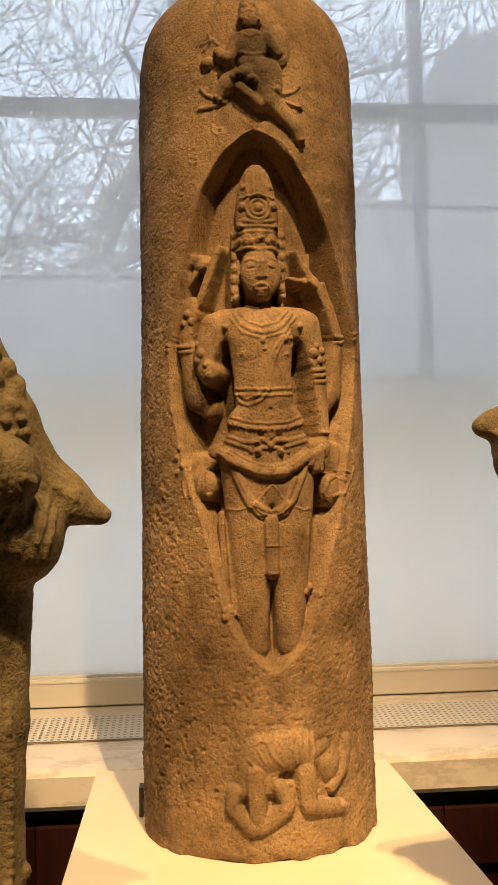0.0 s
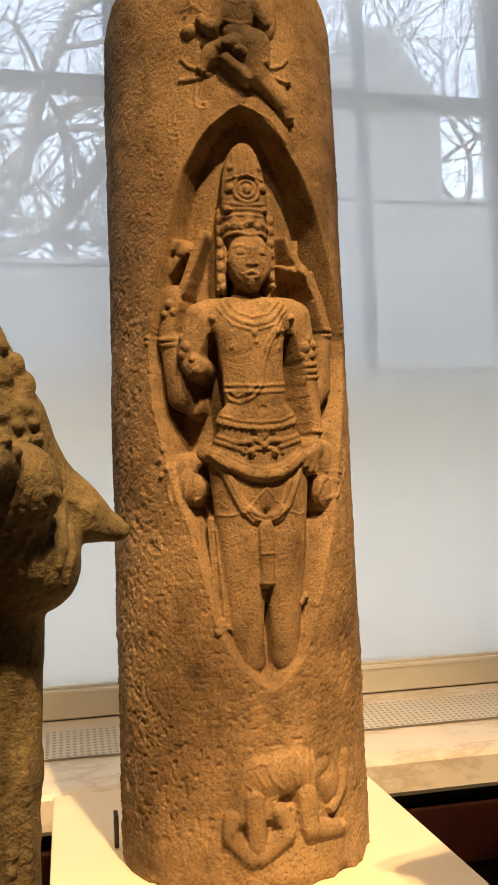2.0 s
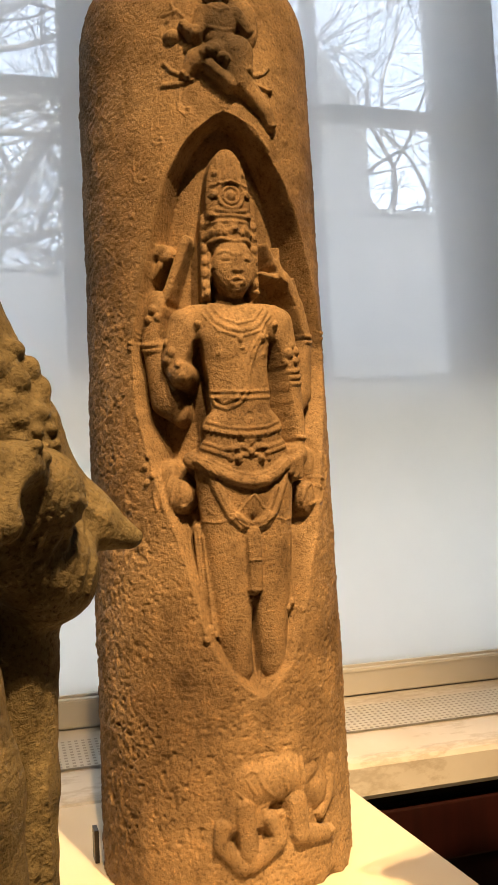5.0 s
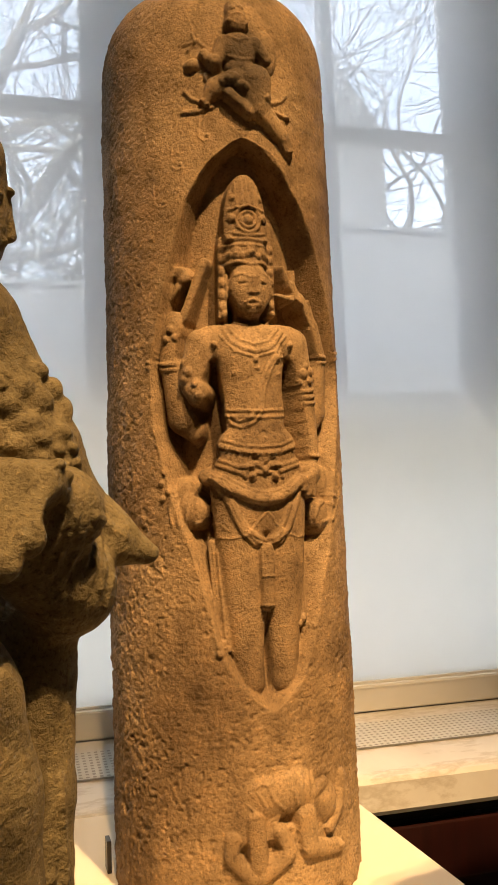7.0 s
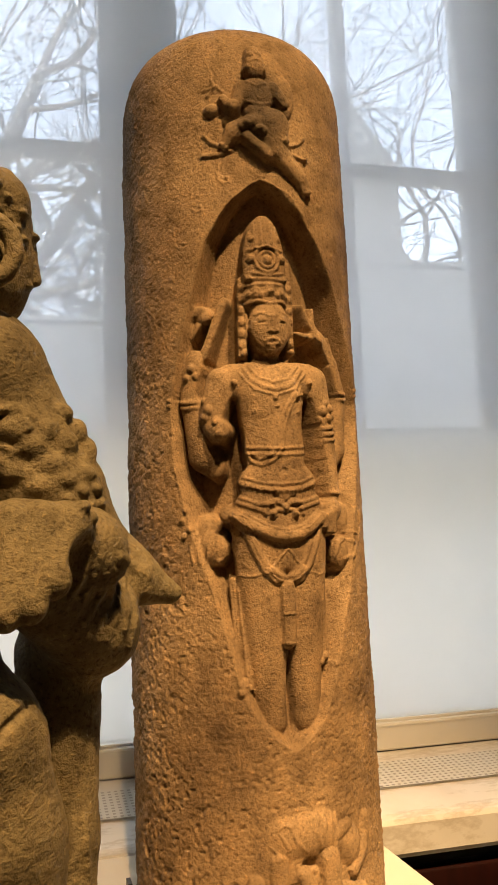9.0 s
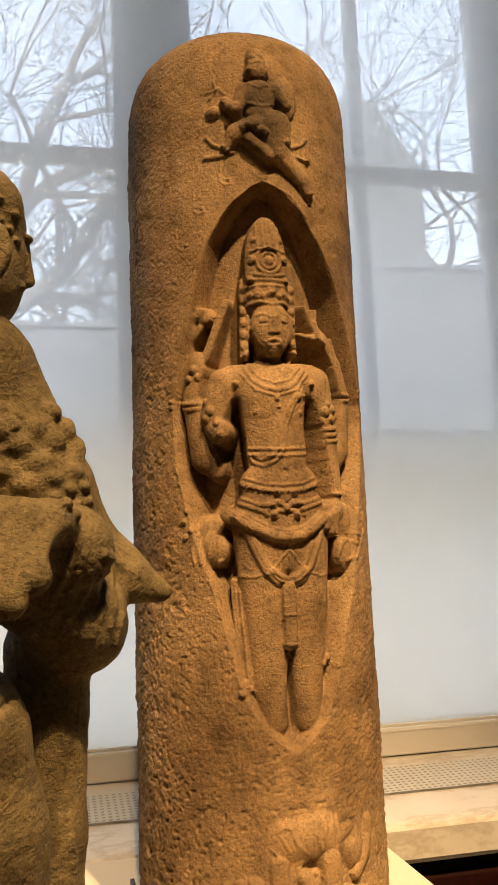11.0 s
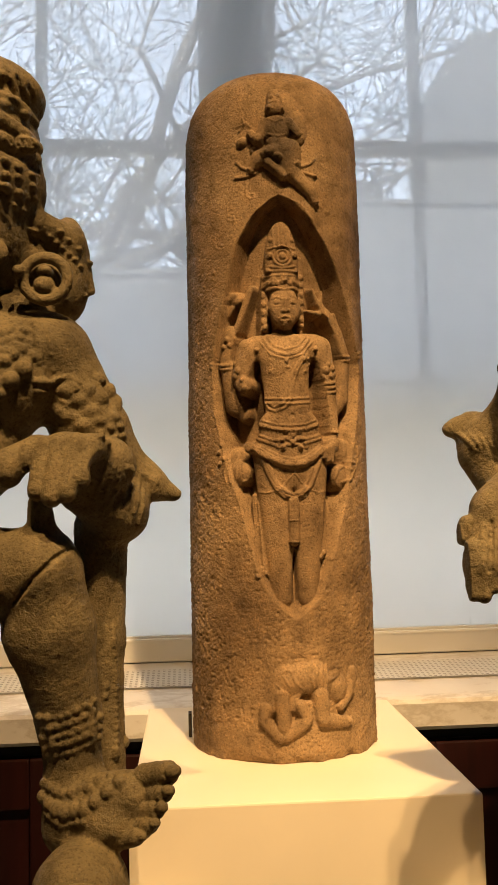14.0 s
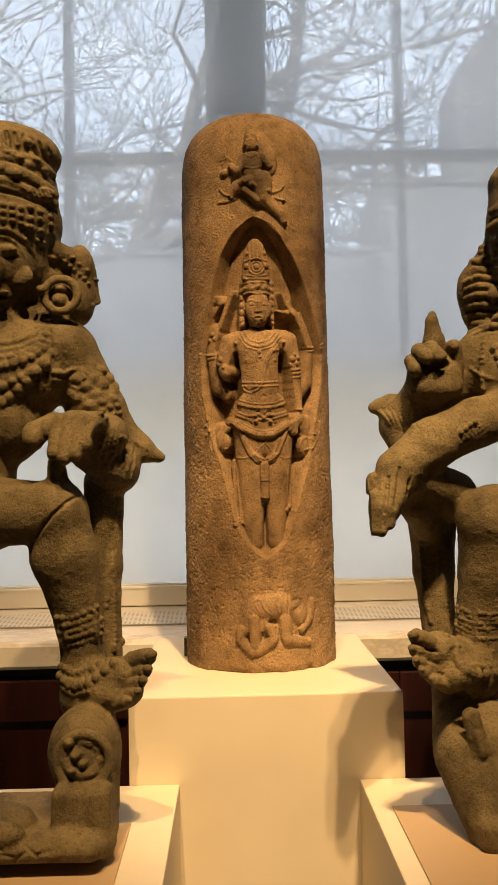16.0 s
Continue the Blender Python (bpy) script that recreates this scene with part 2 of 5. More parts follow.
def window(index, a, b, bars):
    """Tall casement with upright glazing bars and a transom."""
    top = new("window_%d" % index)
    top.location = ((a + b) / 2, YW + 0.02, 1.101)
    tagged(top, "tall white painted casement window with glazing bars", "window", kind="structure")
    base = Vector(top.location)
    w = (b - a) / 2
    shift = lambda lo, hi: ((lo[0] - base.x, lo[1] - base.y, lo[2] - base.z), (hi[0] - base.x, hi[1] - base.y, hi[2] - base.z))
    bm = bmesh.new()
    for lo, hi in (((a, YW, 1.781), (a + 0.018, YW + 0.05, ZC)), ((b - 0.018, YW, 1.781), (b, YW + 0.05, ZC))):
        box_into(bm, *shift(lo, hi), 0.004)
    part("window_frame", bm, FRAME, top)
    xs = [a + 0.018] + [v for c in bars for v in (c - 0.015, c + 0.015)] + [b - 0.018]
    for c in bars:
        part_bar = box("glazing_bar", *shift((c - 0.015, YW + 0.002, 1.78), (c + 0.015, YW + 0.045, ZC)), FRAME, 0.004, top)
    zs = ((1.78, 2.414), (2.45, 3.35), (3.385, ZC))
    for p, q in zip(xs[0::2], xs[1::2]):
        for (z0, z1), (z2, z3) in zip(zs, zs[1:]):
            box("transom", *shift((p, YW + 0.002, z1), (q, YW + 0.045, z2)), FRAME, 0.004, top)
        for z0, z1 in zs:
            pane = box("pane", *shift((p, YW + 0.022, z0), (q, YW + 0.026, z1)), GLASS, 0, top)
            pane.visible_shadow = False


for k, (a, b) in enumerate(WIN):
    window(k + 1, a, b, (a + 0.441 if k != 2 else a + 0.337,))

# one long band of opal glass under the casements, added to even the daylight
band = new("window_7")
band.location = ((X0 + X1) / 2, YW + 0.008, 1.101)
tagged(band, "added band of white opal glass evening the daylight below the casements", "window", kind="structure")
for i in range(4):
    w = (X1 - X0) / 4
    box("opal_pane", ((i - 2) * w + 0.0005, -0.002, 0.001), ((i - 1) * w - 0.0005, 0.002, 0.677), OPAL, 0, band)

# bottom rail of the blind casing, screen fabric
bm = bmesh.new()
box_into(bm, (X0 + 0.002, 1.925, 1.0485), (X1 - 0.002, 1.957, 1.106), 0.004)
box_into(bm, (X0 + 0.002, 1.9575, 1.052), (X1 - 0.002, YW - 0.001, 1.095))
box_into(bm, (X0 + 0.002, 1.9235, 1.0985), (X1 - 0.002, 1.926, 1.1015))
tagged(part("trim", bm, FRAME), "cream painted rail along the window foot", "trim", kind="structure")
bm = bmesh.new()
n = 60
rows_of = [[bm.verts.new((X0 + 0.3 + (X1 - X0 - 0.6) * i / n, 1.944 + 0.0012 * math.sin(i * 1.7), z)) for i in range(n + 1)] for z in (1.1065, 2.2, 3.3, ZC - 0.02)]
for lo, hi in zip(rows_of, rows_of[1:]):
    for i in range(n):
        bm.faces.new((lo[i], lo[i + 1], hi[i + 1], hi[i]))
blind = tagged(part("roller_blind", bm, SCRIM, None, "", True), "translucent white screen blind drawn over the windows", "blind")
box("bottom_bar", (X0 + 0.3, 1.940, 1.1062), (X1 - 0.3, 1.948, 1.112), FRAME, 0.001, blind)

# sill of cream marble, falling slightly to the front, with a perforated air grille
SLOPE = (1.047 - 1.004) / (1.925 - 1.61)


def on_sill(y):
    return 1.004 + SLOPE * (y - 1.61)


bm = bmesh.new()
prof = [(1.925, 1.047), (1.63, on_sill(1.63)), (1.615, on_sill(1.615) - 0.003), (1.608, on_sill(1.608) - 0.010), (1.606, 0.945), (1.611, 0.937), (1.625, 0.934), (1.925, 0.934)]
ends = [[bm.verts.new((x, y, z)) for y, z in prof] for x in (X0, X1)]
for i in range(len(prof)):
    j = (i + 1) % len(prof)
    bm.faces.new((ends[0][i], ends[0][j], ends[1][j], ends[1][i]))
bm.faces.new(ends[0]), bm.faces.new(ends[1][::-1])
bmesh.ops.recalc_face_normals(bm, faces=bm.faces)
tagged(part("window_sill", bm, MARBLE), "veined cream marble window sill", "sill", kind="structure")

PITCH, G0, G1 = 0.0125, 1.735, 1.865
verts, faces = [], []
nx, ny = int(3.0 / PITCH), int((G1 - G0) / PITCH)
for i in range(nx):
    for j in range(ny):
        cx0, cy0, k = -1.35 + (i + 0.5) * PITCH, G0 + (j + 0.5) * PITCH, len(verts)
        for r, cut in ((PITCH / 2, 1.0), (0.0030, 1.0)):
            for sx, sy in ((-1, -1), (1, -1), (1, 1), (-1, 1)):
                y = cy0 + sy * r
                verts.append((cx0 + sx * r, y, on_sill(y) + 0.005))
        for q in range(4):
            faces.append((k + q, k + (q + 1) % 4, k + 4 + (q + 1) % 4, k + 4 + q))
grille = raw_mesh("air_grille", verts, faces, GRILLE)
tagged(grille, "perforated cream metal air grille in the sill", "grille", kind="structure")
bm = bmesh.new()
vs = [bm.verts.new((x, y, on_sill(y) + 0.0018)) for x, y in ((-1.36, G0), (1.66, G0), (1.66, G1), (-1.36, G1))]
bm.faces.new(vs)
part("duct", bm, DUCT, grille, "dark duct under the grille")

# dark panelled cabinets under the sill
# solid near-black box: shade of the gaps round the panels, put into its colour
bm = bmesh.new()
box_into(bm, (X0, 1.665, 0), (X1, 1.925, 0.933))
tagged(part("shade_backing", bm, SHADE), "near-black box painting the shade behind the panels under the sill", "casing", kind="structure")


def cabinet(x, width):
    top = new("panel_cabinet")
    top.location = (x, 1.645, 0)
    tagged(top, "dark red mahogany panelled cabinet under the sill", "cabinet", "cabinets under the window")
    w = width / 2 - 0.002
    box("body", (-w, 0.0, 0.06), (w, 0.019, 0.905), MAHOGANY, 0, top)
    bm = bmesh.new()
    for lo, hi in (((-w, -0.018, 0.06), (-w + 0.07, -0.001, 0.905)), ((w - 0.07, -0.018, 0.06), (w, -0.001, 0.905)), ((-w + 0.0705, -0.018, 0.80), (w - 0.0705, -0.001, 0.905)), ((-w + 0.0705, -0.018, 0.06), (w - 0.0705, -0.001, 0.15))):
        box_into(bm, lo, hi, 0.004)
    part("door_frame", bm, MAHOGANY, top)
    box("plinth_board", (-w, -0.004, 0.0), (w, 0.019, 0.058), MAHOGANY, 0.002, top)


for i in range(9):
    cabinet(-2.92 + i * 0.74, 0.74)


# ---- plinths ----
def plinth(lo, hi, label, plate=None):
    base = ((lo[0] + hi[0]) / 2, (lo[1] + hi[1]) / 2, 0)
    top = new("plinth")
    top.location = base
    tagged(top, label, "plinth", "plinths in front of the window")
    x, y = (hi[0] - lo[0]) / 2, (hi[1] - lo[1]) / 2
    bm = bmesh.new()
    box_into(bm, (-x, -y, 0.0), (x, y, hi[2] - 0.018))
    part("body", bm, PLINTH, top)
    bm = bmesh.new()
    box_into(bm, (-x, -y, hi[2] - 0.018), (x, y, hi[2]))
    rim = [e for e in bm.edges if all(v.co.z > hi[2] - 0.001 for v in e.verts)]
    bmesh.ops.bevel(bm, geom=rim, offset=0.003, segments=2, profile=0.6, affect="EDGES")
    part("top_panel", bm, PLINTH, top)
    if plate:
        a, b, c, d = plate
        box("mount_plate", (a - base[0], b - base[1], hi[2] + 0.0005), (c - base[0], d - base[1], hi[2] + 0.004), PLATE, 0.001, top)
    return top


plinth((-0.142, 0.935, 0), (0.357, 1.545, 1.02), "tall cream painted plinth under the carved pillar")
plinth((-0.48, 0.40, 0), (-0.052, 0.934, 0.865), "low cream painted plinth under a seated stone figure", (-0.45, 0.45, -0.118, 0.75))
plinth((0.274, 0.40, 0), (0.76, 0.934, 0.865), "low cream painted plinth under a seated stone figure", (0.306, 0.45, 0.72, 0.79))


# ---- carved pillar: relief worked over the front of a round shaft (millimetres) ----
class Relief:
    def __init__(self, us, zs):
        self.us, self.zs = us, zs
        self.h = np.zeros((len(zs), len(us)), np.float32)
        self.worn = np.ones_like(self.h)

    def window(self, u0, u1, z0, z1):
        i0, i1 = np.searchsorted(self.zs, (z0, z1))
        j0, j1 = np.searchsorted(self.us, (u0, u1))
        s = (slice(i0, i1), slice(j0, j1))
        return s, self.us[j0:j1][None, :], self.zs[i0:i1][:, None]

    def raise_to(self, s, h, d2):
        old = self.h[s]
        inside = d2 < 1
        k = 2.5
        gap = np.clip(k - np.abs(old - h), 0, k) / k
        self.h[s] = np.where(inside, np.maximum(old, h) + gap * gap * k * 0.25 * (old > h - 3), old)
        self.worn[s] = np.where(inside, 0.1, self.worn[s])

    def body(self, u, z, ru, rz, top, thick):
        s, U, Z = self.window(u - ru, u + ru, z - rz, z + rz)
        d2 = ((U - u) / ru) ** 2 + ((Z - z) / rz) ** 2
        self.raise_to(s, top - thick + thick * np.sqrt(np.clip(1 - d2, 0, 1)), d2)

    def along(self, U, Z, u, z, v, w):
        L2 = max((v - u) ** 2 + (w - z) ** 2, 1e-6)
        t = np.clip(((U - u) * (v - u) + (Z - z) * (w - z)) / L2, 0, 1)
        return t, np.hypot(U - u - t * (v - u), Z - z - t * (w - z))

    def limb(self, u, z, v, w, r0, r1, t0, t1):
        r = max(r0, r1)
        s, U, Z = self.window(min(u, v) - r, max(u, v) + r, min(z, w) - r, max(z, w) + r)
        t, d = self.along(U, Z, u, z, v, w)
        rr = r0 + (r1 - r0) * t
        d2 = (d / rr) ** 2
        self.raise_to(s, t0 + (t1 - t0) * t - 0.6 * rr + 0.6 * rr * np.sqrt(np.clip(1 - d2, 0, 1)), d2)

    def cord(self, r, h, *pts):
        a = np.array(pts)
        (u0, z0), (u1, z1) = a.min(0) - r, a.max(0) + r
        s, U, Z = self.window(u0, u1, z0, z1)
        best = np.full(self.h[s].shape, 9.0)
        for (u, z), (v, w) in zip(pts, pts[1:]):
            best = np.minimum(best, self.along(U, Z, u, z, v, w)[1] / r)
        self.h[s] += np.clip((self.h[s] + 22) / 5, 0, 1) * (h * 0.7 if h < 6 else h) * np.sqrt(np.clip(1 - best ** 2, 0, 1))

    def dot(self, u, z, r, h):
        s, U, Z = self.window(u - r, u + r, z - r, z + r)
        d2 = ((U - u) ** 2 + (Z - z) ** 2) / r ** 2
        self.h[s] += h * np.sqrt(np.clip(1 - d2, 0, 1))

    def pit(self, u, z, ru, rz, h):
        s, U, Z = self.window(u - ru, u + ru, z - rz, z + rz)
        d2 = ((U - u) / ru) ** 2 + ((Z - z) / rz) ** 2
        self.h[s] -= h * np.clip(1 - d2 * d2, 0, 1)


def niche(g):
    """Pointed flame-shaped recess: sharp arch above, running out softly at the foot."""
    U, Z = g.us[None, :], g.zs[:, None]
    zl = (225, 234, 260, 302, 358, 426, 501, 580, 658, 733, 801, 857, 899, 925, 934)
    ul = (8, -4, -32, -56, -69, -89, -115, -136, -137, -118, -98, -79, -52, -22, -5)
    ur = (8, 22, 51, 71, 90, 115, 133, 159, 171, 141, 111, 80, 49, 18, -5)
    lf, rt = np.interp(g.zs, zl, ul)[:, None], np.interp(g.zs, zl, ur)[:, None]
    slope_l, slope_r = np.gradient(lf[:, 0], g.zs)[:, None], np.gradient(rt[:, 0], g.zs)[:, None]
    inner = np.minimum((U - lf) / np.sqrt(1 + slope_l ** 2), (rt - U) / np.sqrt(1 + slope_r ** 2))
    edge = np.interp(g.zs, (240, 420, 560, 800), (12, 18, 11, 6))[:, None]
    deep = np.interp(g.zs, (225, 300, 420, 520, 700, 840, 934), (14, 27, 38, 45, 46, 40, 34))[:, None]
    s = np.clip(inner / edge, 0, 1)
    s = s * s * (3 - 2 * s)
    inside = (g.zs[:, None] > 225) & (g.zs[:, None] < 934)
    g.h = np.where(inside, -deep * s, 0).astype(np.float32)
    g.worn = np.where(inside & (inner > 0), 0.5, 1.0).astype(np.float32)


def carved_pillar():
    R, TOP = 162.0, 1193.0
    fine = np.arange(-262, 262.1, 1.35)
    zs = np.arange(0, TOP - 0.5, 1.35)
    g = Relief(fine, zs)
    niche(g)
    # figure in the niche: head with tall crown
    g.limb(-1, 717, 0, 673, 19.7, 29.2, -14, -10)
    g.body(2, 742, 29.2, 36.5, 7, 17)
    g.body(-2, 825, 32.1, 67.2, 0, 10)
    g.limb(-2, 785, -2, 845, 35.0, 29.2, 1, -1)
    g.cord(2.6, 3, (-31, 772), (-14, 775), (1, 772), (17, 775), (33, 772))
    g.cord(2.2, 2.4, (-30, 795), (1, 797), (31, 796))
    g.cord(2.2, 2.4, (-27, 803), (-2, 804), (28, 803))
    g.cord(2.2, 2.4, (-25, 812), (-2, 808), (23, 812))
    g.dot(-26, 784, 4.4, 2.4)
    g.dot(-18, 783, 4.4, 2.4)
    g.dot(-10, 783, 4.4, 2.4)
    g.dot(-2, 785, 4.4, 2.4)
    g.dot(5, 786, 4.4, 2.4)
    g.dot(13, 783, 4.4, 2.4)
    g.dot(21, 784, 4.4, 2.4)
    g.dot(29, 784, 4.4, 2.4)
    for radius, rise in ((17.0, 3.4), (10.5, 3.0)):
        g.cord(2.3, rise, *[(radius * math.cos(a * 0.5236), 829 + radius * math.sin(a * 0.5236)) for a in range(13)])
    g.dot(0, 828, 6.6, 4)
    g.dot(-17, 789, 5.8, 2)
    g.dot(2, 791, 6.6, 3)
    g.dot(19, 789, 5.8, 2)
    g.cord(2.2, 3, (-15, 845), (-16, 876))
    g.cord(2.2, 3, (-7, 849), (-7, 879))
    g.cord(2.9, 3, (0, 845), (0, 882))
    g.cord(2.2, 3, (8, 849), (8, 878))
    g.cord(2.2, 3, (14, 845), (15, 872))
    g.cord(2.2, 3, (-24, 842), (-1, 845), (21, 842))
    g.dot(-22, 830, 5.8, 4)
    g.dot(22, 831, 5.8, 4)
    g.dot(-26, 804, 5.8, 4)
    g.dot(26, 804, 5.8, 4)
    g.dot(-20, 857, 4.4, 3)
    g.dot(18, 857, 4.4, 3)
    g.limb(-33, 804, -37, 711, 10.2, 8.8, -14, -12)
    g.limb(36, 826, 36, 715, 9.5, 8.0, -14, -14)
    g.dot(-35, 796, 5.8, 2.5)
    g.dot(37, 796, 5.1, 2.5)
    g.dot(-35, 781, 5.8, 2.5)
    g.dot(36, 782, 5.1, 2.5)
    g.dot(-36, 766, 5.8, 2.5)
    g.dot(36, 767, 5.1, 2.5)
    g.dot(-36, 751, 5.8, 2.5)
    g.dot(36, 753, 5.1, 2.5)
    g.dot(-36, 736, 5.8, 2.5)
    g.dot(35, 739, 5.1, 2.5)
    g.dot(-36, 721, 5.8, 2.5)
    g.dot(35, 724, 5.1, 2.5)
    g.dot(-32, 709, 7.3, 6)
    g.dot(-45, 704, 6.6, 5)
    g.dot(-55, 697, 3.6, 3)
    g.dot(35, 711, 5.8, 5)
    g.cord(2.9, 5, (-29, 759), (-29, 714))
    g.cord(2.9, 5, (31, 759), (31, 720))
    # face
    g.cord(2.3, 2, (-20, 757), (-11, 759), (-3, 754))
    g.cord(2.3, 2, (6, 754), (15, 760), (25, 758))
    g.dot(-12, 750, 5.8, 1.6)
    g.dot(15, 751, 5.8, 1.6)
    g.cord(3.6, 3, (2, 754), (2, 735))
    g.dot(-2, 735, 2.9, 2)
    g.dot(7, 735, 2.9, 2)
    g.cord(2.2, 2, (-8, 723), (2, 726), (11, 723))
    g.cord(2.5, 2, (-6, 719), (2, 717), (10, 720))
    g.dot(2, 711, 5.8, 2)
    g.pit(-12, 746, 5.8, 1.8, 1.2)
    g.pit(15, 746, 5.8, 1.8, 1.2)
    # trunk
    g.limb(-55, 677, 67, 679, 24.8, 24.8, -8, -8)
    g.limb(-15, 657, -8, 570, 34.0, 29.0, 0, -3)
    g.limb(18, 657, 16, 570, 34.0, 29.0, 0, -3)
    g.limb(1, 660, 4, 570, 40.0, 32.0, 1, -2)
    g.dot(-20, 652, 26.0, 1.8)
    g.dot(24, 652, 26.0, 1.8)
    g.body(4, 588, 45.3, 65.7, -3, 11)
    g.body(6, 545, 58.4, 33.6, -1, 11)
    g.body(7, 497, 71.5, 61.3, 1, 14)
    g.limb(-23, 473, -16, 264, 40.9, 21.9, 0, -9)
    g.limb(44, 472, 35, 265, 39.4, 21.9, 0, -9)
    g.dot(-25, 635, 3.6, 1.6)
    g.dot(36, 635, 3.6, 1.6)
    g.dot(11, 561, 4.4, -2)
    g.cord(2.9, 2.4, (-36, 691), (-28, 676), (-13, 665), (2, 662), (18, 665), (34, 676), (46, 691))
    g.cord(2.2, 2.2, (-30, 694), (-16, 677), (2, 671), (22, 677), (40, 694))
    g.cord(1.8, 2, (-42, 685), (-24, 662), (2, 654), (32, 664), (52, 686))
    g.dot(2, 651, 3.6, 2.5)
    g.dot(-49, 673, 4.4, 4)
    g.dot(59, 674, 4.4, 4)
    g.dot(5, 641, 2.9, 2)
    g.cord(2.5, 2.6, (40, 663), (24, 644), (14, 618), (9, 588), (-2, 574), (-18, 568), (-31, 573), (-36, 583))
    g.cord(2.5, 2.4, (33, 662), (18, 643), (9, 618), (4, 590), (-7, 580), (-21, 576), (-30, 582))
    g.dot(34, 655, 5.1, 3)
    g.dot(43, 657, 3.6, 3)
    g.dot(46, 647, 2.9, 2)
    g.cord(2.2, 2.2, (-35, 590), (4, 588), (43, 591))
    g.cord(2.2, 2.2, (-35, 583), (4, 580), (43, 583))
    g.cord(2.2, 2, (-42, 554), (-19, 546), (6, 544), (33, 546), (53, 554))
    g.cord(3.6, 3, (-47, 547), (-20, 539), (6, 536), (34, 538), (56, 546))
    g.dot(-44, 544, 2.2, 1.8)
    g.dot(-38, 542, 2.2, 1.8)
    g.dot(-31, 541, 2.2, 1.8)
    g.dot(-24, 539, 2.2, 1.8)
    g.dot(-17, 538, 2.2, 1.8)
    g.dot(-11, 537, 2.2, 1.8)
    g.dot(-4, 537, 2.2, 1.8)
    g.dot(3, 537, 2.2, 1.8)
    g.dot(10, 537, 2.2, 1.8)
    g.dot(16, 537, 2.2, 1.8)
    g.dot(23, 538, 2.2, 1.8)
    g.dot(30, 539, 2.2, 1.8)
    g.dot(38, 540, 2.2, 1.8)
    g.dot(45, 542, 2.2, 1.8)
    g.dot(52, 543, 2.2, 1.8)
    g.cord(2.9, 3, (-54, 532), (-27, 521), (-6, 519))
    g.cord(2.9, 3, (19, 520), (40, 523), (66, 530))
    g.cord(2.9, 3, (-52, 524), (-20, 512))
    g.cord(2.9, 3, (28, 514), (62, 523))
    g.cord(3.6, 4, (-16, 509), (-14, 521), (-3, 524), (4, 521), (9, 516))
    g.cord(3.6, 4, (33, 508), (30, 521), (21, 524), (15, 521), (8, 516))
    g.cord(2.9, 3.5, (-9, 509), (-1, 513), (8, 512), (18, 513), (24, 507))
    g.dot(-7, 507, 5.1, 4)
    g.dot(22, 507, 5.1, 4)
    g.dot(8, 531, 8.8, 4)
    g.dot(-3, 535, 5.1, 3)
    g.dot(20, 534, 5.1, 3)
    # looped sashes over the hips
    g.cord(6.6, 8, (-70, 513), (-49, 504), (-27, 490), (-6, 481), (10, 479), (28, 482), (47, 492), (65, 505))
    g.cord(3.6, 4, (-72, 519), (-41, 508), (-13, 492), (10, 487), (35, 493), (60, 510))
    g.cord(4.4, 5, (-60, 507), (-42, 488), (-32, 464), (-21, 442), (-7, 428), (10, 423), (27, 429), (39, 446), (48, 467), (59, 489))
    g.cord(3.3, 4, (-54, 508), (-36, 489), (-26, 464), (-15, 444), (-1, 434), (10, 431), (23, 435), (33, 452), (42, 473))
    g.cord(5.1, 5, (-10, 440), (0, 431), (10, 428), (21, 432), (30, 440))
    g.cord(1.5, 1.6, (-10, 444), (11, 466), (26, 447))
    g.cord(1.5, 1.4, (11, 466), (11, 441))
    g.cord(1.5, 1.6, (-56, 436), (-36, 434), (-15, 438))
    g.cord(1.5, 1.6, (40, 437), (53, 433), (72, 435))
    # legs and hanging pleat
    g.limb(9, 418, 9, 355, 9.5, 8.8, 3, 0)
    g.cord(1.8, 2, (0, 415), (0, 351))
    g.cord(1.8, 2, (19, 415), (18, 351))
    g.cord(1.8, 2, (2, 388), (17, 388))
    g.cord(2.2, 2, (1, 353), (17, 352))
    g.dot(9, 341, 5.8, 3)
    g.pit(9, 288, 5.1, 43.8, 7)
    # arms
    g.limb(-70, 674, -81, 635, 22.6, 19.0, -4, -2)
    g.limb(-84, 629, -73, 612, 17.5, 16.1, -3, 2)
    g.body(-71, 613, 16.1, 14.6, 4, 10)
    g.dot(-84, 640, 6.6, 4)
    g.dot(-90, 630, 5.8, 4)
    g.dot(-74, 625, 5.8, 4)
    g.dot(-94, 653, 5.1, 3)
    g.dot(-68, 607, 6.6, 4)
    g.limb(78, 677, 88, 629, 21.9, 17.5, -5, -4)
    g.limb(88, 629, 92, 535, 15.3, 11.7, -4, -1)
    g.cord(2.9, 3.5, (74, 616), (89, 617), (105, 622))
    g.cord(2.9, 3.5, (75, 608), (89, 609), (106, 613))
    g.cord(2.6, 3, (76, 600), (90, 601), (106, 605))
    g.dot(79, 639, 6.6, 4)
    g.dot(94, 643, 5.8, 4)
    g.dot(88, 630, 5.1, 4)
    g.dot(73, 627, 4.4, 3)
    g.dot(100, 633, 4.4, 3)
    g.dot(83, 649, 4.4, 3)
    g.cord(2.9, 3, (84, 534), (94, 533), (105, 535))
    g.cord(2.9, 3, (83, 526), (94, 525), (105, 528))
    g.body(86, 512, 16.1, 16.1, 3, 10)
    g.limb(82, 512, 59, 498, 5.1, 4.4, 5, 4)
    g.limb(82, 512, 65, 492, 5.1, 4.4, 5, 4)
    g.limb(82, 512, 72, 486, 5.1, 4.4, 5, 4)
